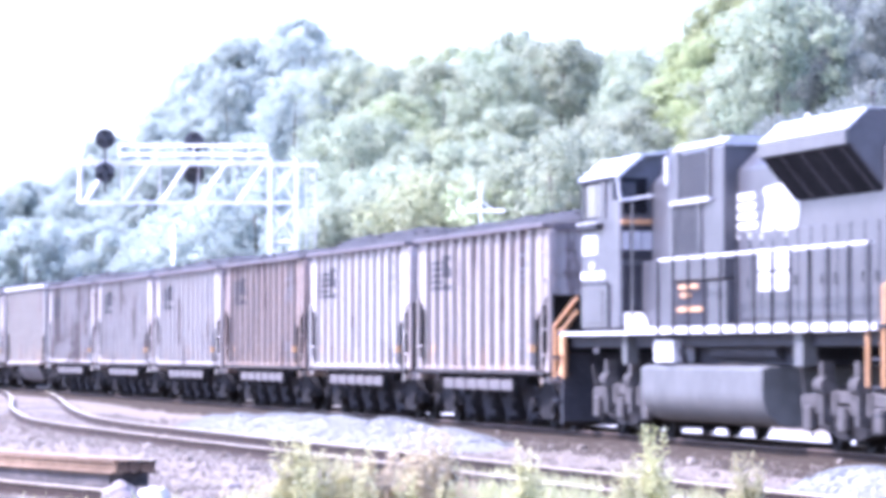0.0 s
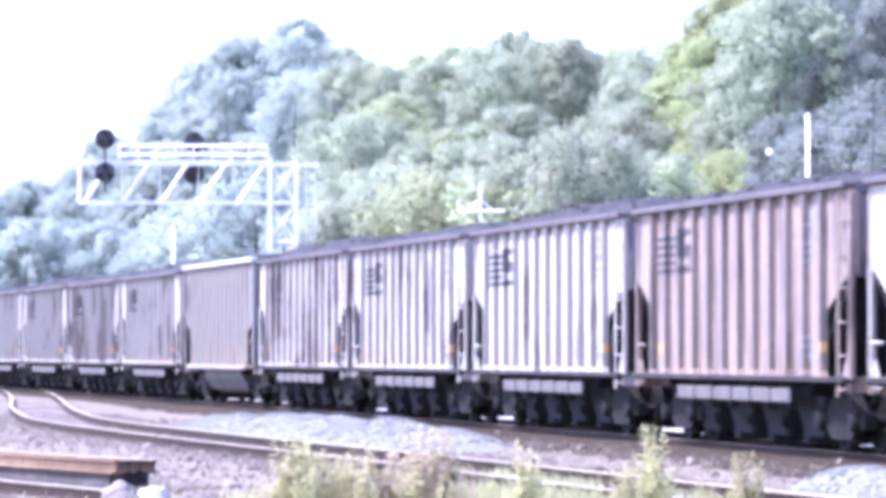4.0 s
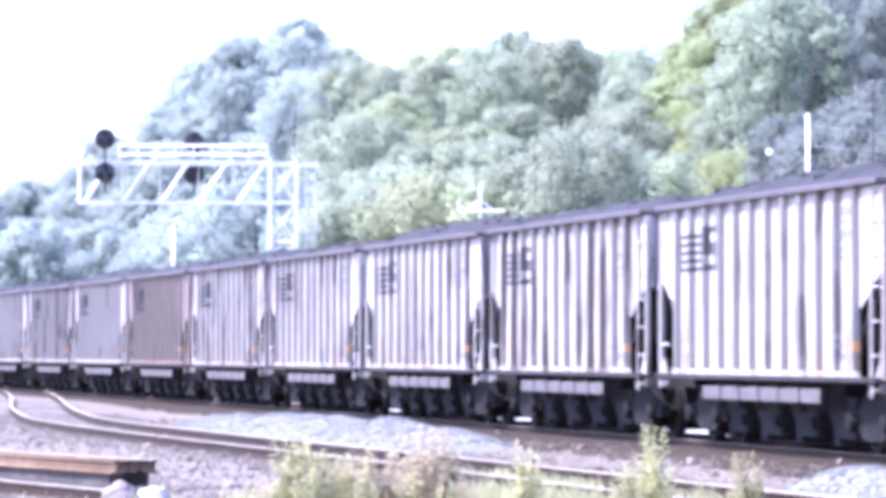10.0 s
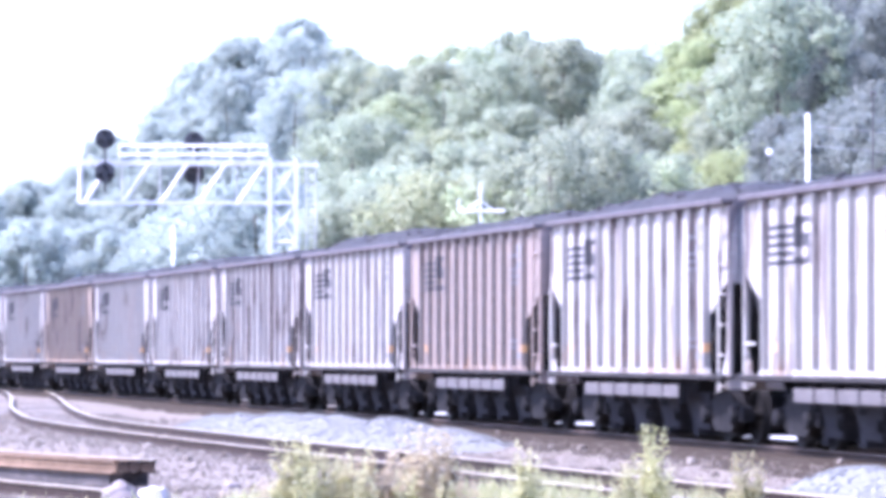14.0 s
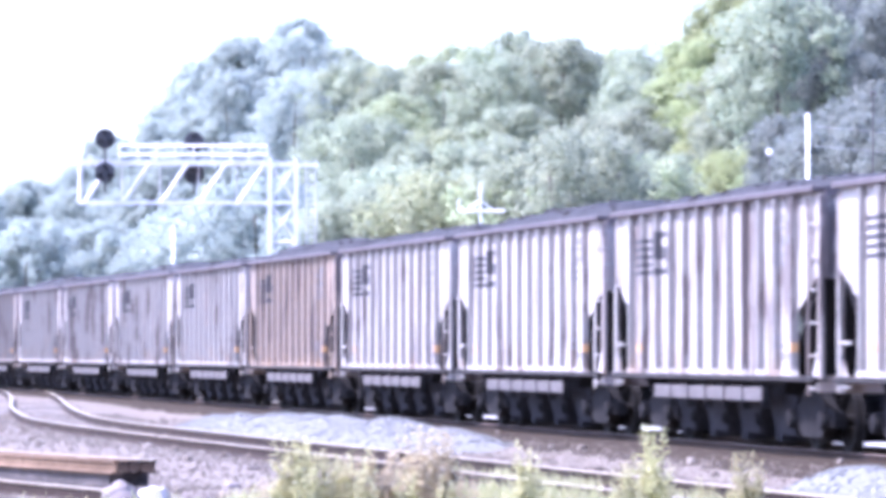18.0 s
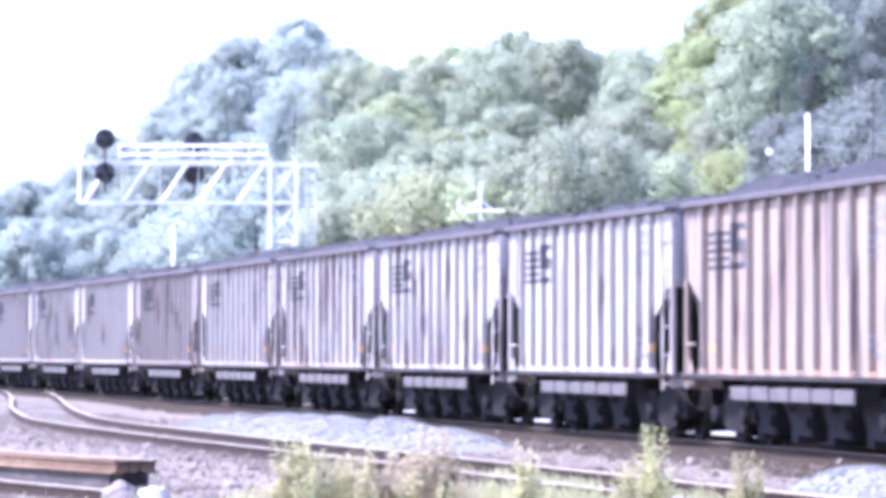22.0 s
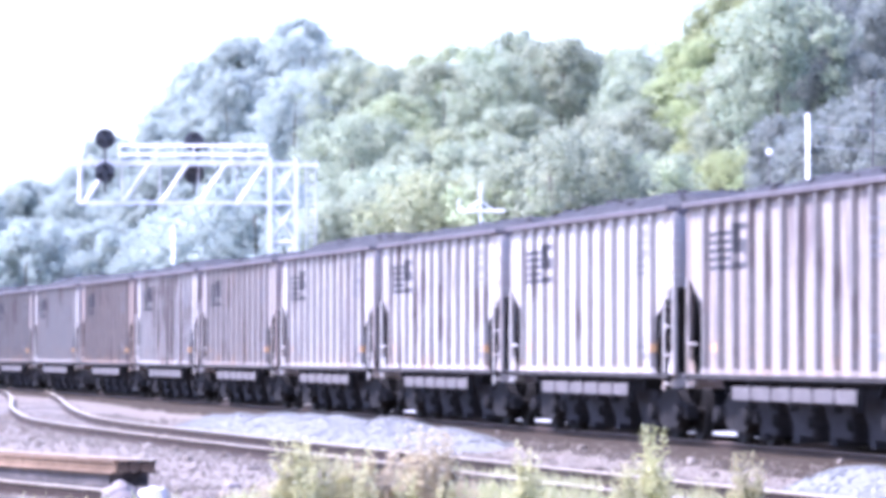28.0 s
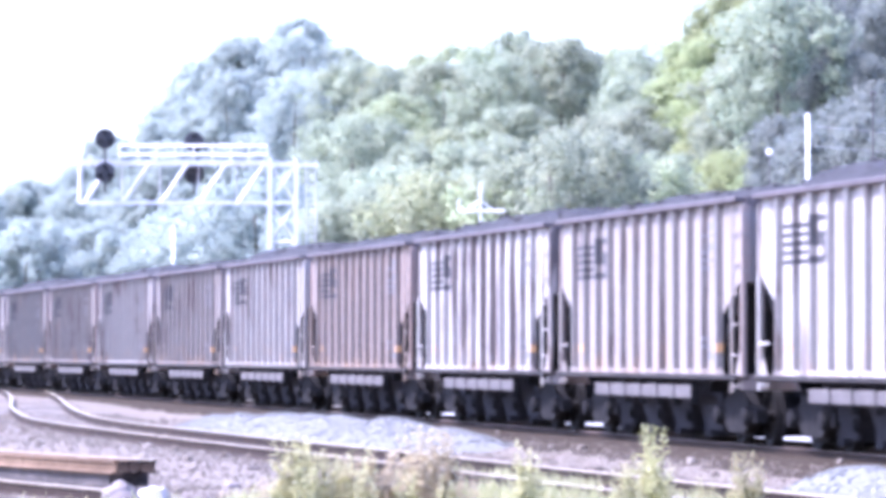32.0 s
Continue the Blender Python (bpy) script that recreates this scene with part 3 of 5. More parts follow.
def young_trees():
    """Smaller trees along the foot of the nearer slope, the middle ones yellow-green."""
    rnd = random.Random(5)
    pale = ((1268, 110, 1), (1320, 95, 3), (1365, 150, 5), (1236, 235, 5), (1275, 170, 3), (1322, 235, 1), (1222, 290, 5), (1370, 275, 3))
    green = ((1090, 300, 3), (1130, 265, 5), (1160, 215, 1), (1395, 255, 1), (1430, 190, 5), (1480, 130, 3), (1460, 230, 1), (1530, 180, 5))
    for spots, young in ((pale, True), (green, False)):
        for px, top, k in spots:
            h, r, near, pale_crown, hazed, shade_crown, trunk = KINDS[k]
            sc = rnd.uniform(0.58, 0.72)
            gap = lambda y: abs(hill_z((px - 784) / 8217.37 * y, y) + h * sc - EYE_Z - (623.6 - top) / 8217.37 * y)
            y = min(np.arange(190, 360, 4.0), key=gap)
            x = (px - 784) / 8217.37 * y
            t = thing("tree", "young yellow-green broad-leaved tree at the foot of the slope" if young else "smaller green broad-leaved tree at the foot of the slope", "tree", "trees of the wooded hill")
            part("crown", YOUNG[k] if young else shade_crown if px > 1380 else near, t)
            part("trunk", trunk, t)
            t.matrix_basis = pose(x, y, hill_z(x, y) - 0.4, 0, 0, rnd.uniform(0, 360))
            t.scale = (sc, sc, sc)


young_trees()


# ---- signal bridge: white lattice arm on a lattice mast ----
def make_signal_bridge():
    sb = thing("signal_bridge", "white steel cantilever signal bridge with lattice arm over the track", "signal bridge", at=pose(-8.29, 222.0, -0.35, 0, 0, 2))
    L, Wd = 9.1, 1.5
    zb, zt = 8.92, 10.80
    # chords run towards -x from the mast
    for y in (0.0, Wd):
        for z in (zb, zt):
            part("chord", Shape().box(-L, 1.35, y - 0.07, y + 0.07, z - 0.075, z + 0.075).out("chord", M_GALV), sb)
        part("end_post", Shape().bar((-L, y, zb), (-L + 0.05, y, zt), 0.10).out("end_post", M_GALV), sb)
        for k in range(5):
            x = -L + 0.25 + k * 1.84
            part("diagonal", Shape().bar((x, y, zb), (x + 1.25, y, zt), 0.13 if y == 0 else 0.07).out("diagonal", M_GALV), sb)
            if k and y:
                part("vertical", Shape().bar((x - 0.1, y, zb), (x - 0.1, y, zt), 0.05).out("vertical", M_GALV), sb)
    for k in range(7):
        x = -L + 0.2 + k * 1.6
        for z in (zb, zt):
            part("strut", Shape().bar((x, 0, z), (x, Wd, z), 0.07).out("strut", M_GALV), sb)
        part("bottom_lacing", Shape().bar((x, 0, zb), (x + 1.6 if k < 6 else 1.4, Wd, zb), 0.05).out("bottom_lacing", M_GALV), sb)
    # mast of four legs with crossed bracing
    for x in (0.0, 1.25):
        for y in (0.0, Wd):
            part("leg", Shape().box(x - 0.11, x + 0.11, y - 0.1, y + 0.1, 0, zt + 0.3).out("leg", M_GALV), sb)
    for k in range(6):
        z1 = zt - 1.87 * k
        z = max(z1 - 1.87, 0.1)
        for y in (0.0, Wd):
            part("brace", Shape().bar((0, y, z), (1.25, y, z1), 0.08).bar((0, y + 0.03, z1), (1.25, y + 0.03, z), 0.08).out("brace", M_GALV), sb)
            part("batten", Shape().bar((0, y, z), (1.25, y, z), 0.09).out("batten", M_GALV), sb)
        for x in (0.0, 1.25):
            part("side_brace", Shape().bar((x, 0, z), (x, Wd, z1), 0.05).out("side_brace", M_GALV), sb)
    part("cap_beam", Shape().box(-0.25, 2.35, Wd - 0.1, Wd + 0.1, zt - 0.12, zt + 0.06).out("cap_beam", M_GALV), sb)
    # walkway and its railing
    part("walkway", Shape().box(-L + 0.4, -0.2, 0.35, Wd - 0.2, zt + 0.12, zt + 0.17).out("walkway", M_GALV), sb)
    for y in (0.3, Wd - 0.15):
        for z in (zt + 0.45, zt + 0.88):
            part("handrail", Shape().bar((-L + 1.9, y, z), (-0.1, y, z), 0.055).out("handrail", M_GALV), sb)
        for k in range(9):
            x = -L + 1.9 + k * (L - 2.0) / 8
            part("railing_post", Shape().bar((x, y, zt), (x, y, zt + 0.9), 0.05).out("railing_post", M_GALV), sb)
    # ladder up the mast
    for x in (1.75, 2.2):
        part("ladder_stile", Shape().bar((x, Wd, 0.3), (x, Wd, zt + 0.2), 0.05).out("ladder_stile", M_GALV), sb)
    for k in range(34):
        part("rung", Shape().bar((1.75, Wd, 0.5 + k * 0.31), (2.2, Wd, 0.5 + k * 0.31), 0.03).out("rung", M_GALV), sb)
    # two pairs of round signal heads
    for x, y, zs in ((-L + 1.25, -0.32, (zt + 1.16, zt - 0.46)), (-L + 5.45, Wd + 0.3, (zt + 1.12, zt - 0.45))):
        part("signal_mast", Shape().tube((x, y + 0.15, zt - 1.4), (x, y + 0.15, zt + 1.3), 0.06, 10).out("signal_mast", M_BLACKMETAL), sb)
        for zz in zs:
            me = Shape().lathe([(0, -0.02), (0.49, -0.02), (0.5, 0.0), (0.49, 0.03), (0, 0.03)], 28).out("target", M_BLACKMETAL, smooth=False)
            hd = part("signal_head", me, sb, "round black signal target", at=pose(x, y, zz, 0, 0, 0))
            part("lamp_housing", Shape().lathe([(0, 0.03), (0.24, 0.03), (0.24, 0.34), (0, 0.36)], 16).out("lamp_housing", M_BLACKMETAL), hd)
            for dx, dz in ((0, 0.24), (-0.22, -0.14), (0.22, -0.14)):
                hood = Shape().lathe([(0.105, -0.26), (0.115, -0.26), (0.115, -0.02), (0.0, -0.02)], 14).out("lens_hood", M_BLACKMETAL)
                part("lens_hood", hood, hd, at=pose(dx, 0, dz))
    return sb


make_signal_bridge()


# ---- poles beyond the train ----
def make_pole(name, label, category, x, y, h, r, seed=0):
    p = thing(name, label, category, at=pose(x, y, -0.4 + hill_z(x, y)))
    part("shaft", Shape().tube((0, 0, 0), (0, 0, h), r, 12, r * 0.8).out("shaft", M_TRUCKGREY if r < 0.03 else M_GALV, smooth=True), p)
    part("cap", Shape().tube((0, 0, h), (0, 0, h + 0.06), r * 0.95, 12, r * 0.4).out("cap", M_GALV), p)
    return p


make_pole("line_pole", "slim pale pole standing beyond the train", "pole", -15.1, 260.0, 8.9, 0.08)
make_pole("white_pole", "plain white painted pole beyond the train", "pole", 11.8, 150.0, 9.5, 0.075)
lamp = make_pole("yard_lamp", "slender yard lamp with a small pale globe", "lamp", 10.7, 152.0, 8.2, 0.02)
part("globe", Shape().lathe([(0.0, -0.12), (0.08, -0.09), (0.12, 0), (0.08, 0.09), (0.0, 0.12)], 14, "z").out("globe", M_GALV, smooth=True), lamp, at=pose(0, 0, 8.35))


def make_bracket_mast():
    m = thing("bracket_mast", "white bracket mast with a cross arm and finial post", "mast", at=pose(1.62, 200.0, -0.4))
    part("shaft", Shape().tube((0, 0, 0), (0, 0, 9.15), 0.065, 10, 0.05).out("shaft", M_GALV), m)
    part("cross_arm", Shape().bar((-0.95, 0, 7.9), (1.05, 0, 7.9), 0.085).out("cross_arm", M_GALV), m)
    part("stub_post", Shape().bar((-0.93, 0, 7.9), (-0.93, 0, 8.42), 0.06).out("stub_post", M_GALV), m)
    for d in (-1, 1):
        part("brace", Shape().bar((d * 0.55, 0, 7.92), (0, 0, 8.36), 0.05).out("brace", M_GALV), m)
    return m


make_bracket_mast()


def make_wires():
    for k, (z0, z1) in enumerate(((8.75, 8.45), (8.1, 7.9))):
        sh = Shape()
        pts = [(11.8 + 3.0 * j, 150.0 + 2.0 * j, z0 + (z1 - z0) * j / 8 - 0.35 * math.sin(math.pi * j / 8)) for j in range(9)]
        for a, b in zip(pts, pts[1:]):
            sh.tube(a, b, 0.007, 5)
        thing("overhead_wire", "thin grey wire strung from the white pole", "wire", "wires on the pole", mesh=sh.out("overhead_wire", M_GALV))
    make_pole("end_pole", "plain pale pole carrying the wires", "pole", 35.8, 166.0, 9.6, 0.105)


make_wires()


def make_spot_pole(x, y, z, w):
    """A stand-in for a distant pale spot: small head on an added pole."""
    p = thing("street_lamp", "small head on an added thin pole, standing in for a pale spot", "lamp", "lamps beyond the train", at=pose(x, y, hill_z(x, y) - 0.4))
    h = z - hill_z(x, y) + 0.4
    part("shaft", Shape().tube((0, 0, 0), (0, 0, h), 0.035, 8, 0.025).out("shaft", M_TRUCKGREY), p)
    part("lamp_head", bevelled(Shape().box(-w, w, -0.12, 0.12, h - 0.02, h + 0.10), "lamp_head", M_TRUCKGREY, 0.03, 1), p)


for lx, ly, lz, lw in ((-22.7, 260, 5.9, 0.14), (7.31, 260, 9.9, 0.18), (11.8, 260, 10.4, 0.16), (13.9, 150, 9.75, 0.09)):
    make_spot_pole(lx, ly, lz, lw)


# ---- rail stack, old rail and boulders in the foreground ----
def make_rail_stack():
    st = thing("rail_stack", "stack of old rusty rails and timbers beside the siding", "rails", at=pose(-4.9, 61.6, -0.33, 0, 0, -66.5))
    rnd = random.Random(8)
    for k in range(3):
        part("timber", bevelled(Shape().box(-7.5 + 0.2 * k, 2.45 - 0.25 * k, -0.36 + 0.25 * k, -0.14 + 0.25 * k, 0.02, 0.20), "timber", M_TIE, 0.012, 1), st)
    for k in range(4):
        y = -0.36 + 0.2 * k
        line = [(-7.6 + rnd.uniform(-0.3, 0.3), y), (2.6 + rnd.uniform(-0.2, 0.15), y)]
        r = part("rail", sweep(line, RAIL_BODY, "rail", M_RAIL if k else M_OLDRAIL, 0.376), st)
        part("rail_head", sweep(line, RAIL_TOP, "rail_head", M_RAILHEAD if k == 3 else M_OLDRAIL, 0.376), r, "pale worn rail head" if k == 3 else "rusty rail head")
    return st


make_rail_stack()
old = thing("old_rail", "single old rail lying on the ground", "rail", at=pose(-4.45, 54.8, -0.33, 0, 0, -69))
part("rail_body", sweep([(-6, 0), (3.4, 0)], RAIL_BODY, "rail_body", M_RAIL, 0.175), old)
part("rail_head", sweep([(-6, 0), (3.4, 0)], RAIL_TOP, "rail_head", M_RAILHEAD, 0.175), old)


def boulder(x, y, z, r, seed, mat, label):
    bm = bmesh.new()
    bmesh.ops.create_icosphere(bm, subdivisions=3, radius=r)
    for v in bm.verts:
        k = 1 + 0.28 * noise.noise(v.co * (1.3 / r) + Vector((seed, 0, 0))) + 0.10 * noise.noise(v.co * (4 / r))
        v.co = Vector((v.co.x * k * 1.1, v.co.y * k, v.co.z * k * 0.95))
    me = bpy.data.meshes.new("boulder")
    bm.to_mesh(me)
    bm.free()
    me.materials.append(mat)
    return thing("boulder", label, "rock", "boulders by the rails", mesh=me, at=pose(x, y, z, 0, 0, seed * 40))


boulder(-3.57, 51.4, -0.19, 0.19, 1, M_DULLROCK, "dull pinkish-grey boulder beside the old rails")
boulder(-3.14, 50.6, -0.18, 0.165, 2, M_ROCK, "white bleached boulder beside the old rails")


# ---- weeds in front of the siding ----
def make_weed(seed, h, spread, stalks, dry=False):
    rnd = random.Random(seed)
    w = Shape()
    st = Shape()
    for k in range(stalks):
        a = rnd.uniform(0, 6.28)
        lean = rnd.uniform(0.02, 0.35) * spread
        hh = h * (rnd.uniform(0.7, 1.0) if dry else rnd.uniform(0.55, 1.0))
        bx, by = rnd.uniform(-0.3, 0.3) * spread, rnd.uniform(-0.3, 0.3) * spread
        tip = (bx + lean * math.cos(a), by + lean * math.sin(a), hh)
        st.tube((bx, by, 0), tip, 0.006, 5, 0.002)
        n = int(34 * hh / 0.8) if not dry else int(22 * hh / 0.8)
        for j in range(n):
            t = 0.10 + 0.90 * (j + rnd.random()) / n
            c = Vector((bx + (tip[0] - bx) * t, by + (tip[1] - by) * t, hh * t))
            ang = rnd.uniform(0, 6.28)
            ll = (0.17 * (1.15 - t) + 0.045) * rnd.uniform(0.7, 1.3)
            d = Vector((math.cos(ang), math.sin(ang), rnd.uniform(0.1, 0.9))).normalized()
            s = d.cross(Vector((0, 0, 1))).normalized() * ll * 0.25
            w.add([tuple(c), tuple(c + d * ll * 0.5 + s), tuple(c + d * ll + Vector((0, 0, -0.25 * ll))), tuple(c + d * ll * 0.5 - s)], [(0, 1, 2, 3)])
    m = M_DRY if dry else M_WEED
    return w.out("foliage", m), st.out("stem", m)


def plant_weeds():
    rnd = random.Random(31)
    green = [make_weed(40 + k, 1.02, 0.42, 6) for k in range(3)]
    dry = [make_weed(60 + k, 1.08, 0.6, 9, True) for k in range(2)]
    rows = [(505, 44, 1.0, 0), (530, 44.5, 0.95, 0), (560, 45, 0.9, 0), (590, 44, 0.8, 0), (615, 44.5, 0.82, 1), (650, 45, 0.95, 0), (545, 43, 0.8, 0), (690, 45, 0.6, 1), (735, 45, 0.85, 1), (768, 45, 1.02, 1), (790, 44, 0.6, 0), (715, 44, 0.7, 0), (930, 45, 0.85, 0), (1100, 43.5, 0.55, 0), (1143, 45, 0.96, 0), (1160, 44, 0.72, 0), (1320, 43.5, 0.72, 0), (1340, 43.5, 0.6, 0), (400, 43, 0.5, 1), (460, 43, 0.55, 1), (870, 43, 0.6, 0), (640, 43, 0.7, 0), (518, 44, 1.05, 0), (545, 45, 0.92, 0), (575, 44.5, 0.86, 0), (600, 45, 0.78, 0), (632, 44, 0.86, 0), (665, 44.5, 0.8, 1), (748, 44.5, 1.0, 1), (780, 45, 0.95, 1), (705, 45, 0.82, 1), (1133, 44.5, 0.7, 0), (1105, 44, 0.62, 0), (1010, 43.5, 0.5, 0), (440, 43.5, 0.55, 0), (825, 44, 0.62, 1), (1240, 43.5, 0.5, 0)]
    for px, y, s, kind in rows:
        leaves, stalks = (dry if kind else green)[rnd.randrange(2 if kind else 3)]
        x = (px - 784) / 8217.37 * y
        t = thing("weed", "dry feathery weed standing in the stony ground" if kind else "tall yellow-green weed growing in the stony ground", "weed", "weeds along the siding")
        tagged(part("foliage", leaves, t), kind="stuff")
        tagged(part("stem", stalks, t), kind="stuff")
        t.matrix_basis = pose(x, y, ground_z(x, y) - 0.02, 0, 0, rnd.uniform(0, 360))
        t.scale = (s, s, s)


plant_weeds()


def make_grass():
    """Thin grass and seedlings scattered along the foreground."""
    rnd = random.Random(77)
    sh = Shape()
    for k in range(11000):
        y = rnd.uniform(42.5, 50)
        px = rnd.gauss(640, 190) if rnd.random() < 0.7 else rnd.uniform(350, 1330)
        if noise.noise((px * 0.012, y * 0.6, 4)) < -0.08:
            continue
        x = (px - 784) / 8217.37 * y
        if abs(x - between(SIDING, y)) < 1.3:
            continue
        z = ground_z(x, y)
        h = rnd.uniform(0.08, 0.34)
        a = rnd.uniform(0, 6.28)
        w = rnd.uniform(0.008, 0.02)
        lx, ly = rnd.uniform(-0.4, 0.4) * h, rnd.uniform(-0.4, 0.4) * h
        dx, dy = w * math.cos(a), w * math.sin(a)
        sh.add([(x - dx, y - dy, z), (x + dx, y + dy, z), (x + dx * 0.7 + lx * 0.5, y + dy * 0.7 + ly * 0.5, z + h * 0.6), (x + lx, y + ly, z + h), (x - dx * 0.7 + lx * 0.5, y - dy * 0.7 + ly * 0.5, z + h * 0.6)], [(0, 1, 2, 3, 4)])
    for k in range(4200):
        y = rnd.uniform(41, 62)
        side = rnd.choice((-0.98, -0.55, 0.55, 1.0)) + rnd.gauss(0, 0.13)
        x = between(SIDING, y) + side
        if noise.noise((x * 0.5, y * 0.35, 9)) < -0.05 or bearing(x, y) < 760:
            continue
        h, a, w = rnd.uniform(0.05, 0.17), rnd.uniform(0, 6.28), rnd.uniform(0.008, 0.016)
        dx, dy, lx = w * math.cos(a), w * math.sin(a), rnd.uniform(-0.5, 0.5) * h
        sh.add([(x - dx, y - dy, -0.2), (x + dx, y + dy, -0.2), (x + 0.6 * dx + 0.5 * lx, y + 0.6 * dy, h * 0.6 - 0.18), (x + lx, y, h - 0.18), (x - 0.6 * dx + 0.5 * lx, y - 0.6 * dy, h * 0.6 - 0.18)], [(0, 1, 2, 3, 4)])
    return thing("grass", "thin yellow-green grass among the foreground stones", "grass", kind="stuff", mesh=sh.out("grass", M_WEED))


make_grass()


# ---- odd rocks and an offcut of timber among the weeds ----
def small_rocks():
    rnd = random.Random(51)
    for k in range(14):
        y = rnd.uniform(49, 66)
        px = rnd.uniform(330, 780)
        x = (px - 784) / 8217.37 * y
        if abs(x - between(SIDING, y)) < 1.2:
            continue
        r = rnd.uniform(0.05, 0.11)
        bm = bmesh.new()
        bmesh.ops.create_icosphere(bm, subdivisions=2, radius=r)
        for v in bm.verts:
            v.co *= 1 + 0.3 * noise.noise(v.co * (1.4 / r) + Vector((k * 3, 0, 0)))
            v.co.z *= 0.75
        me = bpy.data.meshes.new("rock")
        bm.to_mesh(me)
        bm.free()
        me.materials.append(M_DULLROCK)
        thing("rock", "small dull rock lying among the weeds", "rock", "loose rocks by the siding", mesh=me, at=pose(x, y, ground_z(x, y) + r * 0.3, 0, 0, rnd.uniform(0, 360)))


small_rocks()
thing("timber_offcut", "short dark offcut of an old railway timber", "timber", mesh=bevelled(Shape().box(-0.2, 0.2, -0.12, 0.12, 0, 0.2), "timber_offcut", M_TIE, 0.02, 2), at=pose(-2.48, 64.0, -0.35, 0, 0, 20))


# ---- coal hopper cars: x forward (the way they run), y to the far side, z up from the rail ----
HL, YP, YO = 6.58, 1.44, 1.54            # half length, side sheet, outer face of posts
Z_SILL, Z_TOP = 1.06, 3.75
POST_X = [-5.30 + k * 0.9636 for k in range(12)]
CUT, Z_CUT0, Z_CUT1 = 1.25, 2.55, 1.98


def make_truck(parent, x, name="truck", wheelbase=1.78, axles=2):
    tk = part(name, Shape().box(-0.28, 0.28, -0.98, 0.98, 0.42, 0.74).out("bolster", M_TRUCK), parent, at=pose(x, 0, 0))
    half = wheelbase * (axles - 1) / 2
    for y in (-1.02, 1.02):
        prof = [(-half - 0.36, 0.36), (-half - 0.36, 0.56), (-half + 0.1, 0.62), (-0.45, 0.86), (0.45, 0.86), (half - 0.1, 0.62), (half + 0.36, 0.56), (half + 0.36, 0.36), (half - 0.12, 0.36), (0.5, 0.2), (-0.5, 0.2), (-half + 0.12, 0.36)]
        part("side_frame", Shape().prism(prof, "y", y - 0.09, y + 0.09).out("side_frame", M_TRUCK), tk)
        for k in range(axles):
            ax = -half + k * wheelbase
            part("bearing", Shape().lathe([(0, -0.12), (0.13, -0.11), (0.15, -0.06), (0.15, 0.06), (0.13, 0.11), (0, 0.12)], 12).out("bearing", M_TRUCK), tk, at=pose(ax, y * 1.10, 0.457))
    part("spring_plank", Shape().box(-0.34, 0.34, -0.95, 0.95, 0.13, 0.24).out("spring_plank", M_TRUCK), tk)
    # box added to stop light showing through between the wheels
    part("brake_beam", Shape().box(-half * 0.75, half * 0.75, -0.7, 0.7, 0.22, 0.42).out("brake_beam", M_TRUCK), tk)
    for y in (-1.05, 1.05):
        for d in (-0.17, 0.17):
            part("spring", Shape().tube((d, y, 0.26), (d, y, 0.5), 0.075, 10).out("spring", M_TRUCK), tk)
    for k in range(axles):
        ax = -half + k * wheelbase
        ws = Shape()
        for sgn in (-1, 1):
            ws.lathe([(0, sgn * 0.70), (0.13, sgn * 0.68), (0.36, sgn * 0.74), (0.40, sgn * 0.815), (0.455, sgn * 0.815), (0.459, sgn * 0.72), (0.482, sgn * 0.70), (0.478, sgn * 0.68), (0.39, sgn * 0.68), (0.13, sgn * 0.62), (0, sgn * 0.62)], 24)
            for j in range(3):
                a = 2.094 * j
                ws.tube((0.24 * math.cos(a), sgn * 0.735, 0.24 * math.sin(a)), (0.24 * math.cos(a), sgn * 0.75, 0.24 * math.sin(a)), 0.03, 8)
        ws.tube((0, -1.15, 0), (0, 1.15, 0), 0.085, 10)
        part("wheelset", ws.out("wheelset", M_WHEEL, smooth=False), tk, at=pose(ax, 0, 0.457))
    return tk


def make_coupler(parent, x, d):
    sh = Shape().box(min(x, x + d * 0.35), max(x, x + d * 0.35), -0.09, 0.09, 0.72, 0.92)
    sh.prism([(x + d * 0.35, -0.16), (x + d * 0.35, 0.16), (x + d * 0.60, 0.15), (x + d * 0.60, 0.03), (x + d * 0.48, -0.03), (x + d * 0.58, -0.16)], "z", 0.68, 0.97)
    part("coupler", sh.out("coupler", M_TRUCK), parent)
    hose = Shape()
    pts = [(x + d * 0.1, -0.35, 0.75), (x + d * 0.3, -0.36, 0.45), (x + d * 0.52, -0.3, 0.33)]
    for a, b in zip(pts, pts[1:]):
        hose.tube(a, b, 0.028, 6)
    part("air_hose", hose.out("air_hose", M_LOCO_DARK), parent)


def post_mesh(x, y_sign):
    """A side post of hat section with a flared foot."""
    a, b = y_sign * YP, y_sign * YO
    sh = Shape()
    w = 0.055
    # trapezoid section: wider at the sheet
    pl = [(x - w * 1.25, a), (x + w * 1.25, a), (x + w, b), (x - w, b)]
    sh.prism(pl, "z", Z_SILL + 0.02, Z_TOP - 0.09)
    return sh.out("post", PAINT)


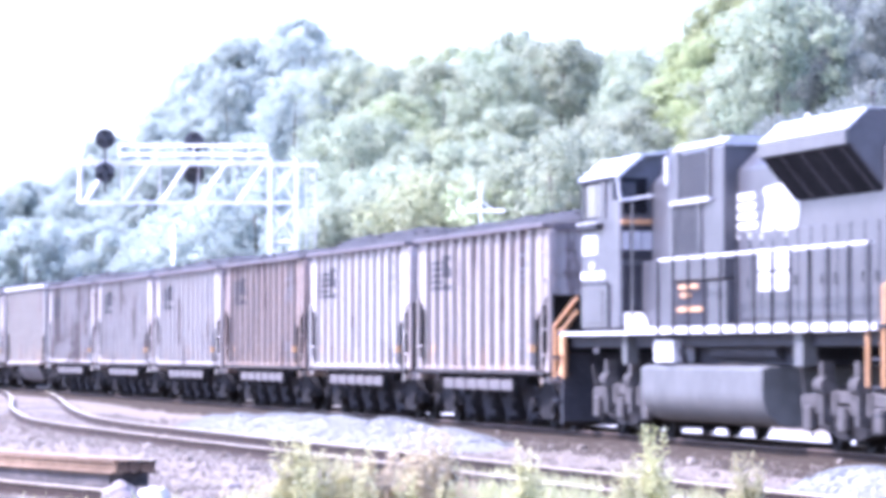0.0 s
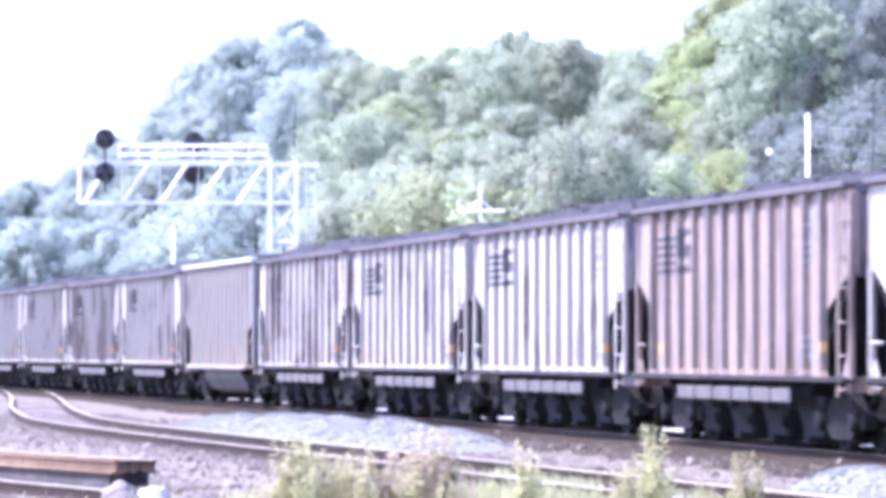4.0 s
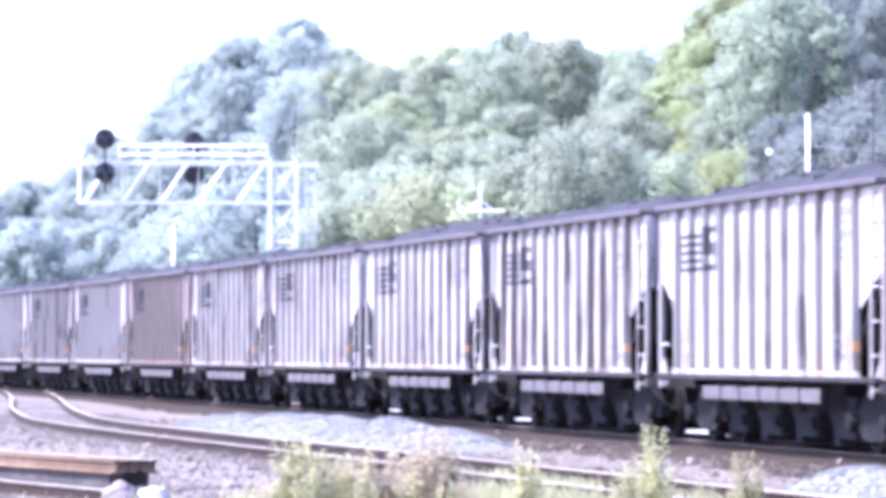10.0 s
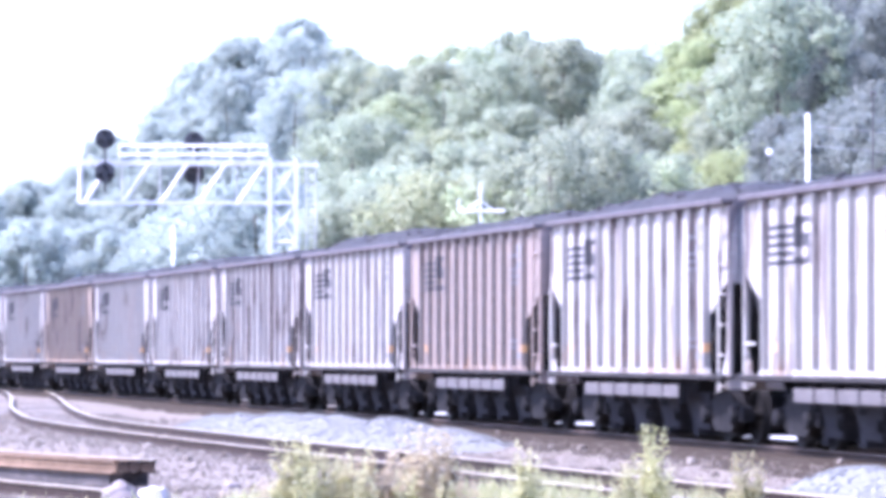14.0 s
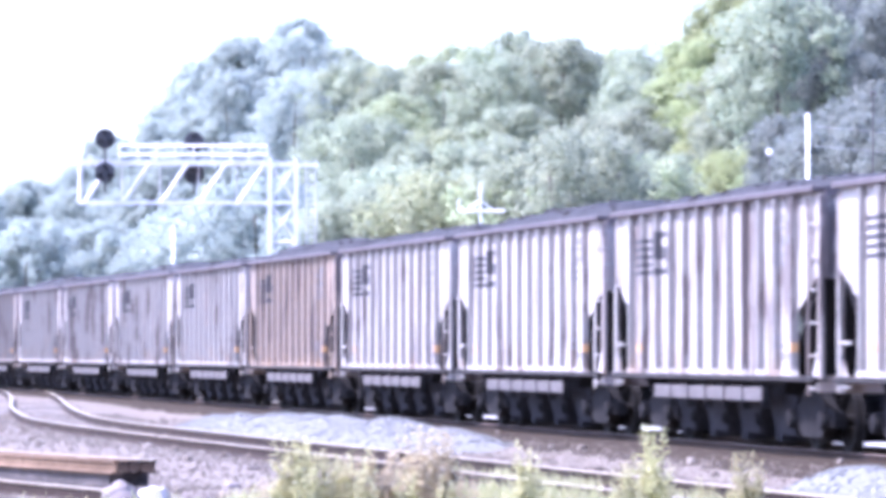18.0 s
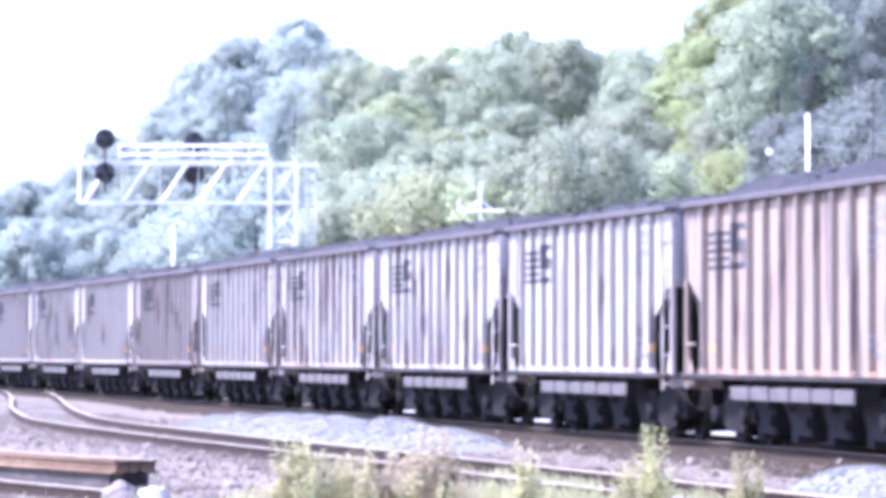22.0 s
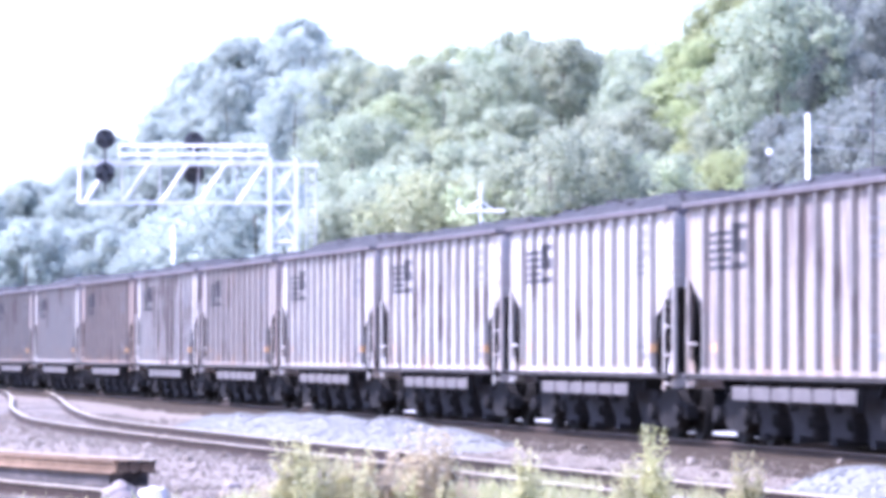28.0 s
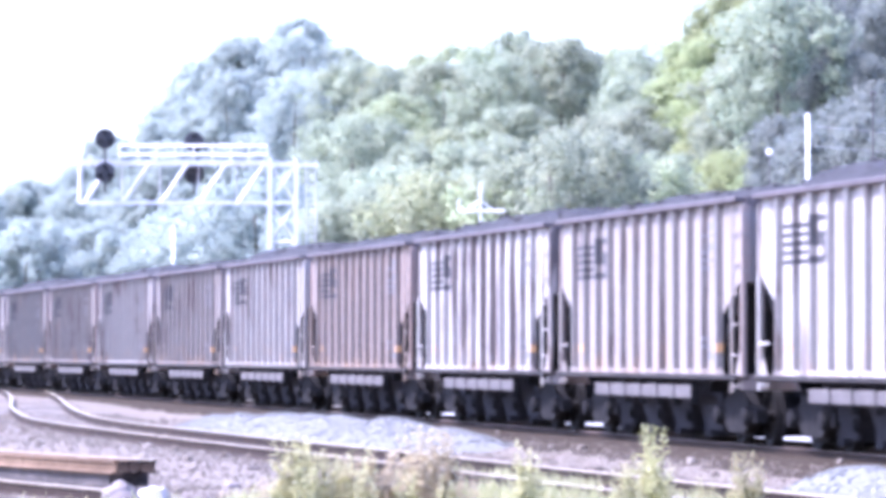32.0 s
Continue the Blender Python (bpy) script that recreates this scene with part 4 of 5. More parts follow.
def coal_mesh(seed, half, width, base, top):
    """A heaped load with a flat crest and uneven shoulders."""
    nu, nv = 46, 16
    sh = Shape()
    rnd = random.Random(seed)
    for i in range(nu + 1):
        u = 2 * i / nu - 1
        for j in range(nv + 1):
            v = 2 * j / nv - 1
            e = max(1 - abs(u) ** 12, 0) * max(1 - abs(v) ** 4.5, 0)
            wave = 0.10 * noise.noise((u * 3.2, v, seed * 3.1)) + 0.05 * noise.noise((u * 11, v * 4, seed))
            z = base + (top - base) * e * (0.86 + wave * 1.4) + 0.035 * noise.noise((u * 60, v * 14, seed + 9))
            sh.v.append((u * half, v * width, z))
    sh.f = [(i * (nv + 1) + j, (i + 1) * (nv + 1) + j, (i + 1) * (nv + 1) + j + 1, i * (nv + 1) + j + 1) for i in range(nu) for j in range(nv)]
    for k in range(110):
        u, v = rnd.uniform(-0.93, 0.93), rnd.uniform(-0.9, 0.9)
        i, j = int((u + 1) / 2 * nu), int((v + 1) / 2 * nv)
        x, y, z = sh.v[i * (nv + 1) + j]
        p, f = stone(rnd, rnd.uniform(0.03, 0.08))
        sh.add([(q[0] + x, q[1] + y, q[2] + z) for q in p], f)
    return sh.out("coal_load", M_COAL)


COALS = [coal_mesh(k, HL - 0.14, YP - 0.05, Z_TOP - 0.22, Z_TOP + h) for k, h in enumerate((0.36, 0.46, 0.30, 0.40))]


def side_sheet(half, zt):
    """The outline of a side, with its lower corners cut away."""
    return [(-half, zt), (half, zt), (half, Z_CUT0), (half - CUT, Z_CUT1), (half - CUT, Z_SILL), (-half + CUT, Z_SILL), (-half + CUT, Z_CUT1), (-half, Z_CUT0)]


def make_hopper():
    car = thing("hopper_car", "weathered ribbed steel coal hopper car heaped with coal", "hopper car", "coal cars of the train")
    for s in (-1, 1):
        a, b = s * YP, s * (YP - 0.02)
        part("side_sheet", Shape().prism(side_sheet(HL, Z_TOP - 0.06), "y", min(a, b), max(a, b)).out("side_sheet", PAINT), car)
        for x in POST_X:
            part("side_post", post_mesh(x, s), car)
            if s < 0:
                foot = Shape().prism([(x - 0.10, Z_SILL + 0.02), (x + 0.11, Z_SILL + 0.02), (x + 0.06, Z_SILL + 0.11), (x - 0.06, Z_SILL + 0.11)], "y", -YO - 0.012, -YP)
                part("post_foot", foot.out("post_foot", PAINT), car)
        lo, hi = sorted((s * (YP - 0.05), s * (YO + 0.03)))
        part("top_chord", bevelled(Shape().box(-HL - 0.03, HL + 0.03, lo, hi, Z_TOP - 0.09, Z_TOP), "top_chord", M_CHORD, 0.015, 1), car, "dark weathered top chord")
        lo, hi = sorted((s * (YP - 0.12), s * (YO + 0.01)))
        part("side_sill", bevelled(Shape().box(-HL, HL, lo, hi, Z_SILL - 0.06, Z_SILL + 0.022), "side_sill", M_SILL, 0.012, 1), car, "dark side sill")
        # hopper bay hood under the sill, in six bays
        for k in range(6 if s < 0 else 0):
            x0 = -3.62 + k * 1.19
            lo, hi = sorted((s * 1.44, s * 1.49))
            part("bay_panel", bevelled(Shape().prism([(x0, 0.70), (x0 + 1.165, 0.70), (x0 + 1.165, Z_SILL - 0.155), (x0, Z_SILL - 0.155)], "y", lo, hi), "bay_panel", M_BAY, 0.015, 1), car)
            lo, hi = sorted((s * 1.38, s * 1.50))
            part("bay_stiffener", Shape().prism([(x0 + 1.15, 0.58), (x0 + 1.17, 0.60), (x0 + 1.19, Z_SILL - 0.1), (x0 + 1.15, Z_SILL - 0.1)], "y", lo, hi).out("bay_stiffener", M_TRUCK), car)
    for d in (-1, 1):
        lo, hi = sorted((d * (HL - 0.025), d * HL))
        part("end_sheet", Shape().box(lo, hi, -YP + 0.03, YP - 0.03, Z_CUT0 - 0.1, Z_TOP - 0.06).out("end_sheet", PAINT), car)
        lo, hi = sorted((d * (HL - 0.06), d * (HL + 0.07)))
        part("top_end", Shape().box(lo, hi, -YP + 0.06, YP - 0.06, Z_TOP - 0.14, Z_TOP - 0.004).out("top_end", M_CHORD), car)
        part("slope_sheet", Shape().prism([(d * HL, Z_CUT0 - 0.1), (d * (HL - 0.03), Z_CUT0 - 0.02), (d * (HL - 2.3), 0.86), (d * (HL - 2.27), 0.80)], "y", -YP + 0.03, YP - 0.03).out("slope_sheet", M_SHADE_BLACK), car)
        part("end_sill", Shape().box(*sorted((d * (HL - 0.22), d * HL)), -YP, YP, 0.86, Z_SILL + 0.03).out("end_sill", PAINT), car)
        for s in (-1, 1):
            # corner post of the end, and end stiffeners
            xa, xb = sorted((d * (HL - 0.02), d * (HL + 0.07)))
            ya, yb = sorted((s * (YP - 0.12), s * (YP + 0.03)))
            cp = part("corner_post", bevelled(Shape().box(xa, xb, ya, yb, Z_CUT0 - 0.08, Z_TOP - 0.13).box(xa, xb, *sorted((s * (YP - 0.05), s * (YP + 0.03))), Z_SILL - 0.02, Z_CUT0 - 0.08), "corner_post", PAINT, 0.012, 1), car, "rusty corner post")
            for z in (2.62, 2.9, 3.18, 3.46) if (d, s) == (1, -1) else ():
                part("bracket", Shape().box(*sorted((d * (HL + 0.05), d * (HL + 0.08))), *sorted((s * (YP - 0.125), s * (YP + 0.035))), z, z + 0.03).out("bracket", PAINT), cp)
            xm = d * (HL - CUT)
            part("gusset", Shape().prism([(d * HL, Z_SILL + 0.02), (d * (HL - 0.32), Z_SILL + 0.02), (d * HL, Z_SILL + 0.42)], "y", *sorted((s * (YP - 0.02), s * (YP + 0.03)))).out("gusset", PAINT), car)
        part("end_rib", Shape().box(*sorted((d * HL, d * (HL + 0.025))), -YP, YP, Z_CUT0 + 0.28, Z_CUT0 + 0.34).out("end_rib", PAINT), car)
        part("end_rib", Shape().box(*sorted((d * HL, d * (HL + 0.025))), -YP, YP, Z_CUT0 + 0.72, Z_CUT0 + 0.78).out("end_rib", PAINT), car)
        # upright stays from the end sill to the end sheet
        for y in (-0.55, 0.55):
            part("end_stay", Shape().bar((d * (HL - 0.12), y, Z_SILL), (d * (HL - 0.04), y, Z_CUT0), 0.07).out("end_stay", PAINT), car)
        make_coupler(car, d * HL, d)
    # ladders at the two right-hand corners, grab posts at the others
    for d, s in ((1, -1), (-1, 1)):
        y = s * (YP + 0.05)
        lad = part("ladder", Shape().bar((d * (HL - 0.45), y, Z_SILL - 0.25), (d * (HL - 0.45), y, Z_TOP - 0.15), 0.035).out("ladder_stile", PAINT), car)
        for k in range(6):
            z = Z_SILL - 0.15 + k * 0.46
            part("rung", Shape().bar((d * (HL - 0.45), y, z), (d * (HL - 0.03), y, z), 0.024).out("rung", PAINT), lad)
    for d, s in ((-1, -1), (1, 1)):
        y = s * (YP + 0.05)
        gp = part("grab_post", Shape().bar((d * (HL - 0.10), y, Z_SILL - 0.2), (d * (HL - 0.10), y, Z_CUT0), 0.045).out("grab_post", PAINT), car)
        for z in (Z_SILL + 0.48, Z_SILL - 0.12):
            part("grab_iron", Shape().bar((d * (HL - 0.10), y, z), (d * (HL - 0.72), y, z), 0.035).out("grab_iron", PAINT), gp)
    # four tapering outlet bays over the doors
    for k in range(4):
        x = -3.15 + k * 2.1
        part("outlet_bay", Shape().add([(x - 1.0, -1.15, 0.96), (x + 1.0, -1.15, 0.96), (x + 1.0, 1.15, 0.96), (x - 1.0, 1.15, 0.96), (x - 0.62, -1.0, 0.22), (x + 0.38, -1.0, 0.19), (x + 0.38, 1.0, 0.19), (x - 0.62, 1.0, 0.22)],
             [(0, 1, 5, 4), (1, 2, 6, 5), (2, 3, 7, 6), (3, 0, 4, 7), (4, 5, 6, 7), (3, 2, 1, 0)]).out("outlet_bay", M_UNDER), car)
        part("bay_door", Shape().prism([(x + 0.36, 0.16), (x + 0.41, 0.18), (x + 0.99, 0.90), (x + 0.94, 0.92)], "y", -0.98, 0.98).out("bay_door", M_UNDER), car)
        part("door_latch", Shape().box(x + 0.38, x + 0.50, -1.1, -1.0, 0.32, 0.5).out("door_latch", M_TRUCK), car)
    # boxes added to block the bright slits between the outlet bays
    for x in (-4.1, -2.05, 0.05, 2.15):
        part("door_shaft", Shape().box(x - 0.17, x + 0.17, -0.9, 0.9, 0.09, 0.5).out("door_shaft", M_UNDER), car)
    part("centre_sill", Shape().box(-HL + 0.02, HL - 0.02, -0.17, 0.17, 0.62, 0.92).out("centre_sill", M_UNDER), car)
    part("brake_cylinder", Shape().tube((HL - 1.7, 0.55, 1.02), (HL - 1.05, 0.55, 1.02), 0.15, 14).out("brake_cylinder", M_UNDER), car)
    # emblem painted over sheet and posts: five bars and a block
    def paint_over(sh, x0, x1, z0, z1):
        yb = -YP - 0.004
        cuts = sorted([x0, x1] + [c for x in POST_X for c in (x - 0.07, x + 0.07) if x0 < c < x1])
        for a, b in zip(cuts, cuts[1:]):
            mid = (a + b) / 2
            if any(abs(mid - x) < 0.07 for x in POST_X):
                xp = min(POST_X, key=lambda q: abs(q - mid))
                sh.prism([(xp - 0.073, -YP), (xp + 0.073, -YP), (xp + 0.059, -YO - 0.004), (xp - 0.059, -YO - 0.004)], "z", z0, z1)
            else:
                sh.box(a, b, yb - 0.002, yb + 0.003, z0, z1)
        return sh
    for k in range(5):
        z = 2.676 + 0.128 * k
        part("emblem_bar", paint_over(Shape(), -5.20, -3.62, z, z + 0.066).out("emblem_bar", M_LOGO), car, "black painted bar")
    sh = Shape()
    for k in range(14):                       # two linked half rings, one open to each side
        z, step = 2.67 + 0.049 * k, 0.049
        v = (k + 0.5) / 14
        top = v > 0.5
        q = (v - 0.75 if top else v - 0.25) * 4
        w = 0.46 * math.sqrt(max(1 - q * q, 0.1))
        if abs(q) > 0.5:
            paint_over(sh, -3.12 - w, -3.12 + w, z, z + step)
        elif top:
            paint_over(sh, -3.12 - w, -3.12 - w + 0.30, z, z + step)
        else:
            paint_over(sh, -3.12 + w - 0.30, -3.12 + w, z, z + step)
    part("emblem_block", sh.out("emblem_block", M_LOGO), car, "black painted emblem shape")
    # stencilled data as plain bars near the other end
    for k, (z, w) in enumerate(((3.18, 0.8), (2.92, 0.55), (2.80, 0.7), (2.68, 0.62), (1.60, 0.5), (1.48, 0.6))):
        part("stencil_bar", paint_over(Shape(), 4.0, 4.0 + w, z, z + 0.06).out("stencil_bar", M_STENCIL), car, "row of small stencilled marks")
    for z0, z1 in ((3.28, 3.42), (2.98, 3.10), (1.30, 1.42)):
        part("stencil_plate", paint_over(Shape(), 4.42, 5.22, z0, z1).out("stencil_plate", M_STENCIL), car, "grey patch of painted-over marks")
    for x in (-5.1, 4.95):
        part("reflector", paint_over(Shape(), x, x + 0.42, 1.42, 1.56).out("reflector", M_REFLECTOR), car, "worn orange reflector")
    part("coal_load", COALS[0], car, "heaped black coal")
    make_truck(car, -HL + 1.72)
    make_truck(car, HL - 1.72)
    return car


def make_tub_car():
    """The taller smooth grey car with fine ribs and a rounded tub."""
    car = thing("tub_car", "smooth grey steel coal tub car with pale top chord", "coal car", "coal cars of the train")
    zt = Z_TOP + 0.12
    for s in (-1, 1):
        a, b = s * YP, s * (YP - 0.02)
        part("side_sheet", Shape().prism([(-HL + CUT, zt - 0.1), (HL - CUT, zt - 0.1), (HL - CUT, Z_SILL), (-HL + CUT, Z_SILL)], "y", min(a, b), max(a, b)).out("side_sheet", PAINT), car)
        for d in (-1, 1):
            xs = sorted((d * (HL - CUT), d * HL))
            part("end_panel", Shape().prism([(xs[0], zt - 0.1), (xs[1], zt - 0.1), (d * HL, 2.3), (d * (HL - CUT), 1.95)], "y", min(a, b), max(a, b)).out("end_panel", PAINT), car)
        for k in range(15):
            x = -HL + CUT + 0.1 + k * (2 * (HL - CUT) - 0.2) / 14
            lo, hi = sorted((s * YP, s * (YP + 0.045)))
            part("side_rib", Shape().prism([(x - 0.09, lo if s > 0 else hi), (x + 0.09, lo if s > 0 else hi), (x + 0.05, hi if s > 0 else lo), (x - 0.05, hi if s > 0 else lo)], "z", Z_SILL + 0.02, zt - 0.15).out("side_rib", PAINT), car)
        lo, hi = sorted((s * (YP - 0.05), s * (YP + 0.12)))
        part("top_chord", bevelled(Shape().box(-HL - 0.03, HL + 0.03, lo, hi, zt - 0.13, zt), "top_chord", M_CREAM, 0.03, 2), car, "pale painted top chord")
        lo, hi = sorted((s * (YP - 0.1), s * (YP + 0.13)))
        part("side_sill", bevelled(Shape().box(-HL + CUT - 0.1, HL - CUT + 0.1, lo, hi, Z_SILL - 0.1, Z_SILL + 0.022), "side_sill", PAINT, 0.02, 1), car)
    prof = [(1.32, 1.0), (1.3, 0.72), (1.1, 0.42), (0.8, 0.3), (-0.8, 0.3), (-1.1, 0.42), (-1.3, 0.72), (-1.32, 1.0)]
    part("tub", Shape().prism(prof, "x", -3.6, 3.6).out("tub", M_BAY), car, "rounded tub bottom")
    for d in (-1, 1):
        lo, hi = sorted((d * (HL - 0.025), d * HL))
        part("end_sheet", Shape().box(lo, hi, -YP + 0.03, YP - 0.03, 2.2, zt - 0.1).out("end_sheet", PAINT), car)
        part("slope_sheet", Shape().prism([(d * HL, 2.2), (d * (HL - 0.03), 2.28), (d * (HL - 2.6), 0.9), (d * (HL - 2.57), 0.84)], "y", -YP + 0.03, YP - 0.03).out("slope_sheet", M_SHADE_BLACK), car)
        part("end_sill", Shape().box(*sorted((d * (HL - 0.22), d * HL)), -YP, YP, 0.86, Z_SILL + 0.03).out("end_sill", PAINT), car)
        part("top_end", Shape().box(*sorted((d * (HL - 0.06), d * (HL + 0.07))), -YP + 0.06, YP - 0.06, zt - 0.2, zt - 0.004).out("top_end", PAINT), car)
        for s in (-1, 1):
            part("corner_post", Shape().box(*sorted((d * (HL - 0.10), d * (HL + 0.04))), *sorted((s * (YP - 0.03), s * (YP + 0.06))), Z_SILL, zt - 0.2).out("corner_post", PAINT), car)
            for k in range(6):
                z = Z_SILL + 0.25 + k * 0.4
                part("rung", Shape().bar((d * (HL - 0.6), s * (YP + 0.05), z), (d * (HL - 0.1), s * (YP + 0.05), z), 0.03).out("rung", PAINT), car)
        make_coupler(car, d * HL, d)
    part("centre_sill", Shape().box(-HL + 0.02, HL - 0.02, -0.17, 0.17, 0.62, 0.92).out("centre_sill", M_UNDER), car)
    part("coal_load", coal_mesh(9, HL - 0.14, YP - 0.05, zt - 0.25, zt + 0.22), car, "heaped black coal")
    make_truck(car, -HL + 1.72)
    make_truck(car, HL - 1.72)
    return car


# colours of the cars in the order they pass: paint and a seed
TUB = (0.083, 0.075, 0.061)
WHITE, PALE, BROWN, GREY, TAN, DUST = (0.35, 0.331, 0.308), (0.255, 0.239, 0.223), (0.19, 0.143, 0.116), (0.13, 0.118, 0.108), (0.225, 0.198, 0.178), (0.168, 0.145, 0.13)
RUSTY = (0.25, 0.188, 0.138)
PAINTS = [TAN, WHITE, BROWN, WHITE, WHITE, WHITE, TUB, WHITE, WHITE, WHITE, WHITE, WHITE, BROWN, WHITE, WHITE, WHITE, WHITE, RUSTY, WHITE, WHITE, WHITE, WHITE, TAN, WHITE, WHITE, WHITE, TAN, WHITE, BROWN, PALE, DUST, PALE, DUST, GREY, PALE, DUST, WHITE, TAN]
LABELS = {WHITE: "off-white ribbed steel coal hopper with rust stains, heaped with coal", PALE: "pale grey ribbed steel coal hopper, dusty, heaped with coal",
          RUSTY: "rust-tanned ribbed steel coal hopper heaped with coal",
          BROWN: "faded red-brown ribbed steel coal hopper heaped with coal", TAN: "tan-grey weathered ribbed coal hopper heaped with coal",
          DUST: "dusty brown-grey ribbed coal hopper heaped with coal", GREY: "dull grey ribbed steel coal hopper heaped with coal"}


def make_cars():
    cars = []
    first = make_hopper()
    for i, col in enumerate(PAINTS):
        car = make_tub_car() if i == 6 else first if i == 0 else copy_thing(first, Matrix())
        if i != 6:
            car["label"] = LABELS[col]
        rnd = random.Random(i)
        k = rnd.uniform(0.92, 1.05)
        rust = rnd.choice(((0.25, 0.155, 0.12), (0.20, 0.16, 0.14), (0.28, 0.20, 0.165)))
        for o in car.children_recursive:
            c = [v * k for v in col]
            if o.name.startswith("side_post"):                   # shade on the posts' forward faces put into their colour
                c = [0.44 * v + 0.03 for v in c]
            if o.name.startswith(("corner_post", "end_sill", "end_stay")):        # the ends have rusted most
                c = [0.6 * v + 0.4 * w for v, w in zip(c, rust)]
            if i == 6 and o.name.startswith(("side_sill", "corner_post")):      # bare pale steel
                c = [0.20, 0.188, 0.175]
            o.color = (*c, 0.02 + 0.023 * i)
            if o.name.startswith("coal_load") and i != 6:
                o.data = COALS[i % 4]
        cars.append(car)
    return cars


# ---- locomotive: origin at its trailing coupler, x towards its leading end ----
def make_loco():
    lo = thing("locomotive", "black six-axle diesel locomotive with white trim and orange handrails", "locomotive")
    D = 1.80
    part("frame", bevelled(Shape().box(0.7, 22.0, -1.32, 1.32, 1.5, D - 0.06), "frame", M_LOCO_DARK, 0.02, 1), lo)
    for s in (-1, 1):
        part("sill_stripe", Shape().box(6.4, 21.6, *sorted((s * 1.5, s * 1.56)), D - 0.09, D + 0.02).out("sill_stripe", M_WHITE), lo, "white frame stripe")
        part("cab_sill_stripe", Shape().box(1.0, 6.4, *sorted((s * 1.5, s * 1.56)), D - 0.09, D - 0.035).out("cab_sill_stripe", M_WHITE), lo, "white frame stripe")
    part("walkway", Shape().box(0.55, 22.0, -1.53, 1.53, D - 0.058, D - 0.01).out("walkway", M_LOCO_DARK), lo)
    # cab with a sloped roof
    C0, C1 = 2.62, 5.68
    cab = [(-1.52, D), (1.52, D), (1.52, 4.36), (1.15, 4.68), (0.45, 4.78), (-0.45, 4.78), (-1.15, 4.68), (-1.52, 4.36)]
    cb = part("cab", bevelled(Shape().prism(cab, "x", C0, C1), "cab", M_LOCO_CAB, 0.04, 2), lo)
    roof = [(-1.60, 4.36), (-1.17, 4.72), (-0.45, 4.82), (0.45, 4.82), (1.17, 4.72), (1.60, 4.36), (1.54, 4.33), (1.13, 4.67), (0.43, 4.77), (-0.43, 4.77), (-1.13, 4.67), (-1.54, 4.33)]
    part("cab_roof", Shape().prism(roof, "x", C0 - 0.04, C1 + 0.12).out("cab_roof", M_LOCO_ROOF), cb, "cab roof, sky glare painted pale")
    nose = [(C0, D), (1.3, D), (1.3, 2.75), (1.6, 3.0), (C0, 3.1)]
    part("nose", bevelled(Shape().prism(nose, "y", -1.1, 1.1), "nose", M_LOCO, 0.06, 2), lo)
    W = C1 + 0.01
    for s in (-1, 1):
        def on_side(x0, x1, z0, z1, out_=0.015):
            return Shape().box(x0, x1, *sorted((s * 1.51, s * (1.52 + out_))), z0, z1)

        def on_wall(y0, y1, z0, z1, out_=0.015):
            return Shape().box(W - 0.02, W + out_, *sorted((s * y0, s * y1)), z0, z1)
        for x0, x1 in ((2.72, 2.95), (3.10, 4.15)):
            w = part("side_window", on_side(x0, x1, 3.72, 4.27, 0.012).out("side_window", M_GLASS_DARK if x1 < 3 else M_GLASS_SKY), cb)
            part("window_frame", on_side(x0 - 0.05, x1 + 0.05, 3.67, 4.32, 0.008).out("window_frame", M_LOCO_DARK), w)
            part("mullion", on_side(x1 - 0.28, x1 - 0.24, 3.72, 4.27, 0.02).out("mullion", M_LOCO_GREY), w)
        part("window_pillar", on_side(4.25, 4.62, 3.68, 4.3, 0.03).out("window_pillar", M_LOCO_GREY), cb)
        part("drip_rail", on_side(C0, C1, 4.30, 4.345, 0.05).out("drip_rail", M_LOCO_DARK), cb)
        part("arm_rest", bevelled(on_side(2.7, 4.3, 3.50, 3.60, 0.11), "arm_rest", M_LOCO_DARK, 0.02, 1), cb)
        part("arm_rest_top", on_side(2.66, 4.36, 3.60, 3.625, 0.12).out("arm_rest_top", M_LOCO_ROOF), cb)
        part("pale_panel", on_side(2.76, 3.92, 3.09, 3.42, 0.012).out("pale_panel", M_WHITE), cb, "white panel")
        part("panel_mark", on_side(3.15, 3.5, 3.18, 3.30, 0.016).out("panel_mark", M_STENCIL), cb)
        # the number as plain bars
        for k in range(4):
            x = 2.62 + 0.5 * k
            part("number_bar", on_side(x, x + 0.36, 2.66, 2.79, 0.012).out("number_bar", M_WHITE), cb, "white painted mark")
        part("small_mark", on_side(3.35, 3.6, 2.84, 2.95, 0.012).out("small_mark", M_WHITE), cb, "white painted mark")
        dr = part("side_door", on_side(2.77, 4.79, D + 0.05, 2.55, 0.035).out("side_door", M_LOCO_GREY), cb, "dusty access door")
        part("door_gap", on_side(4.79, 4.98, D + 0.03, 2.57, 0.02).out("door_gap", M_LOCO_DARK), dr)
        part("door_head", on_side(2.77, 4.79, 2.55, 2.60, 0.03).out("door_head", M_LOCO_DARK), dr)
        part("door_panel", on_side(3.1, 4.45, D + 0.13, 2.47, 0.05).out("door_panel", M_LOCO), dr)
        # the wall towards the hood: window, deflector pane, rails and doorway
        part("rear_window", on_wall(1.06, 1.47, 3.72, 4.32).out("rear_window", M_GLASS_DARK), cb)
        part("wind_deflector", Shape().box(W + 0.05, W + 0.07, *sorted((s * 1.27, s * 1.66)), 3.95, 4.25).out("wind_deflector", M_GLASS_SKY), cb, "small glass wind deflector")
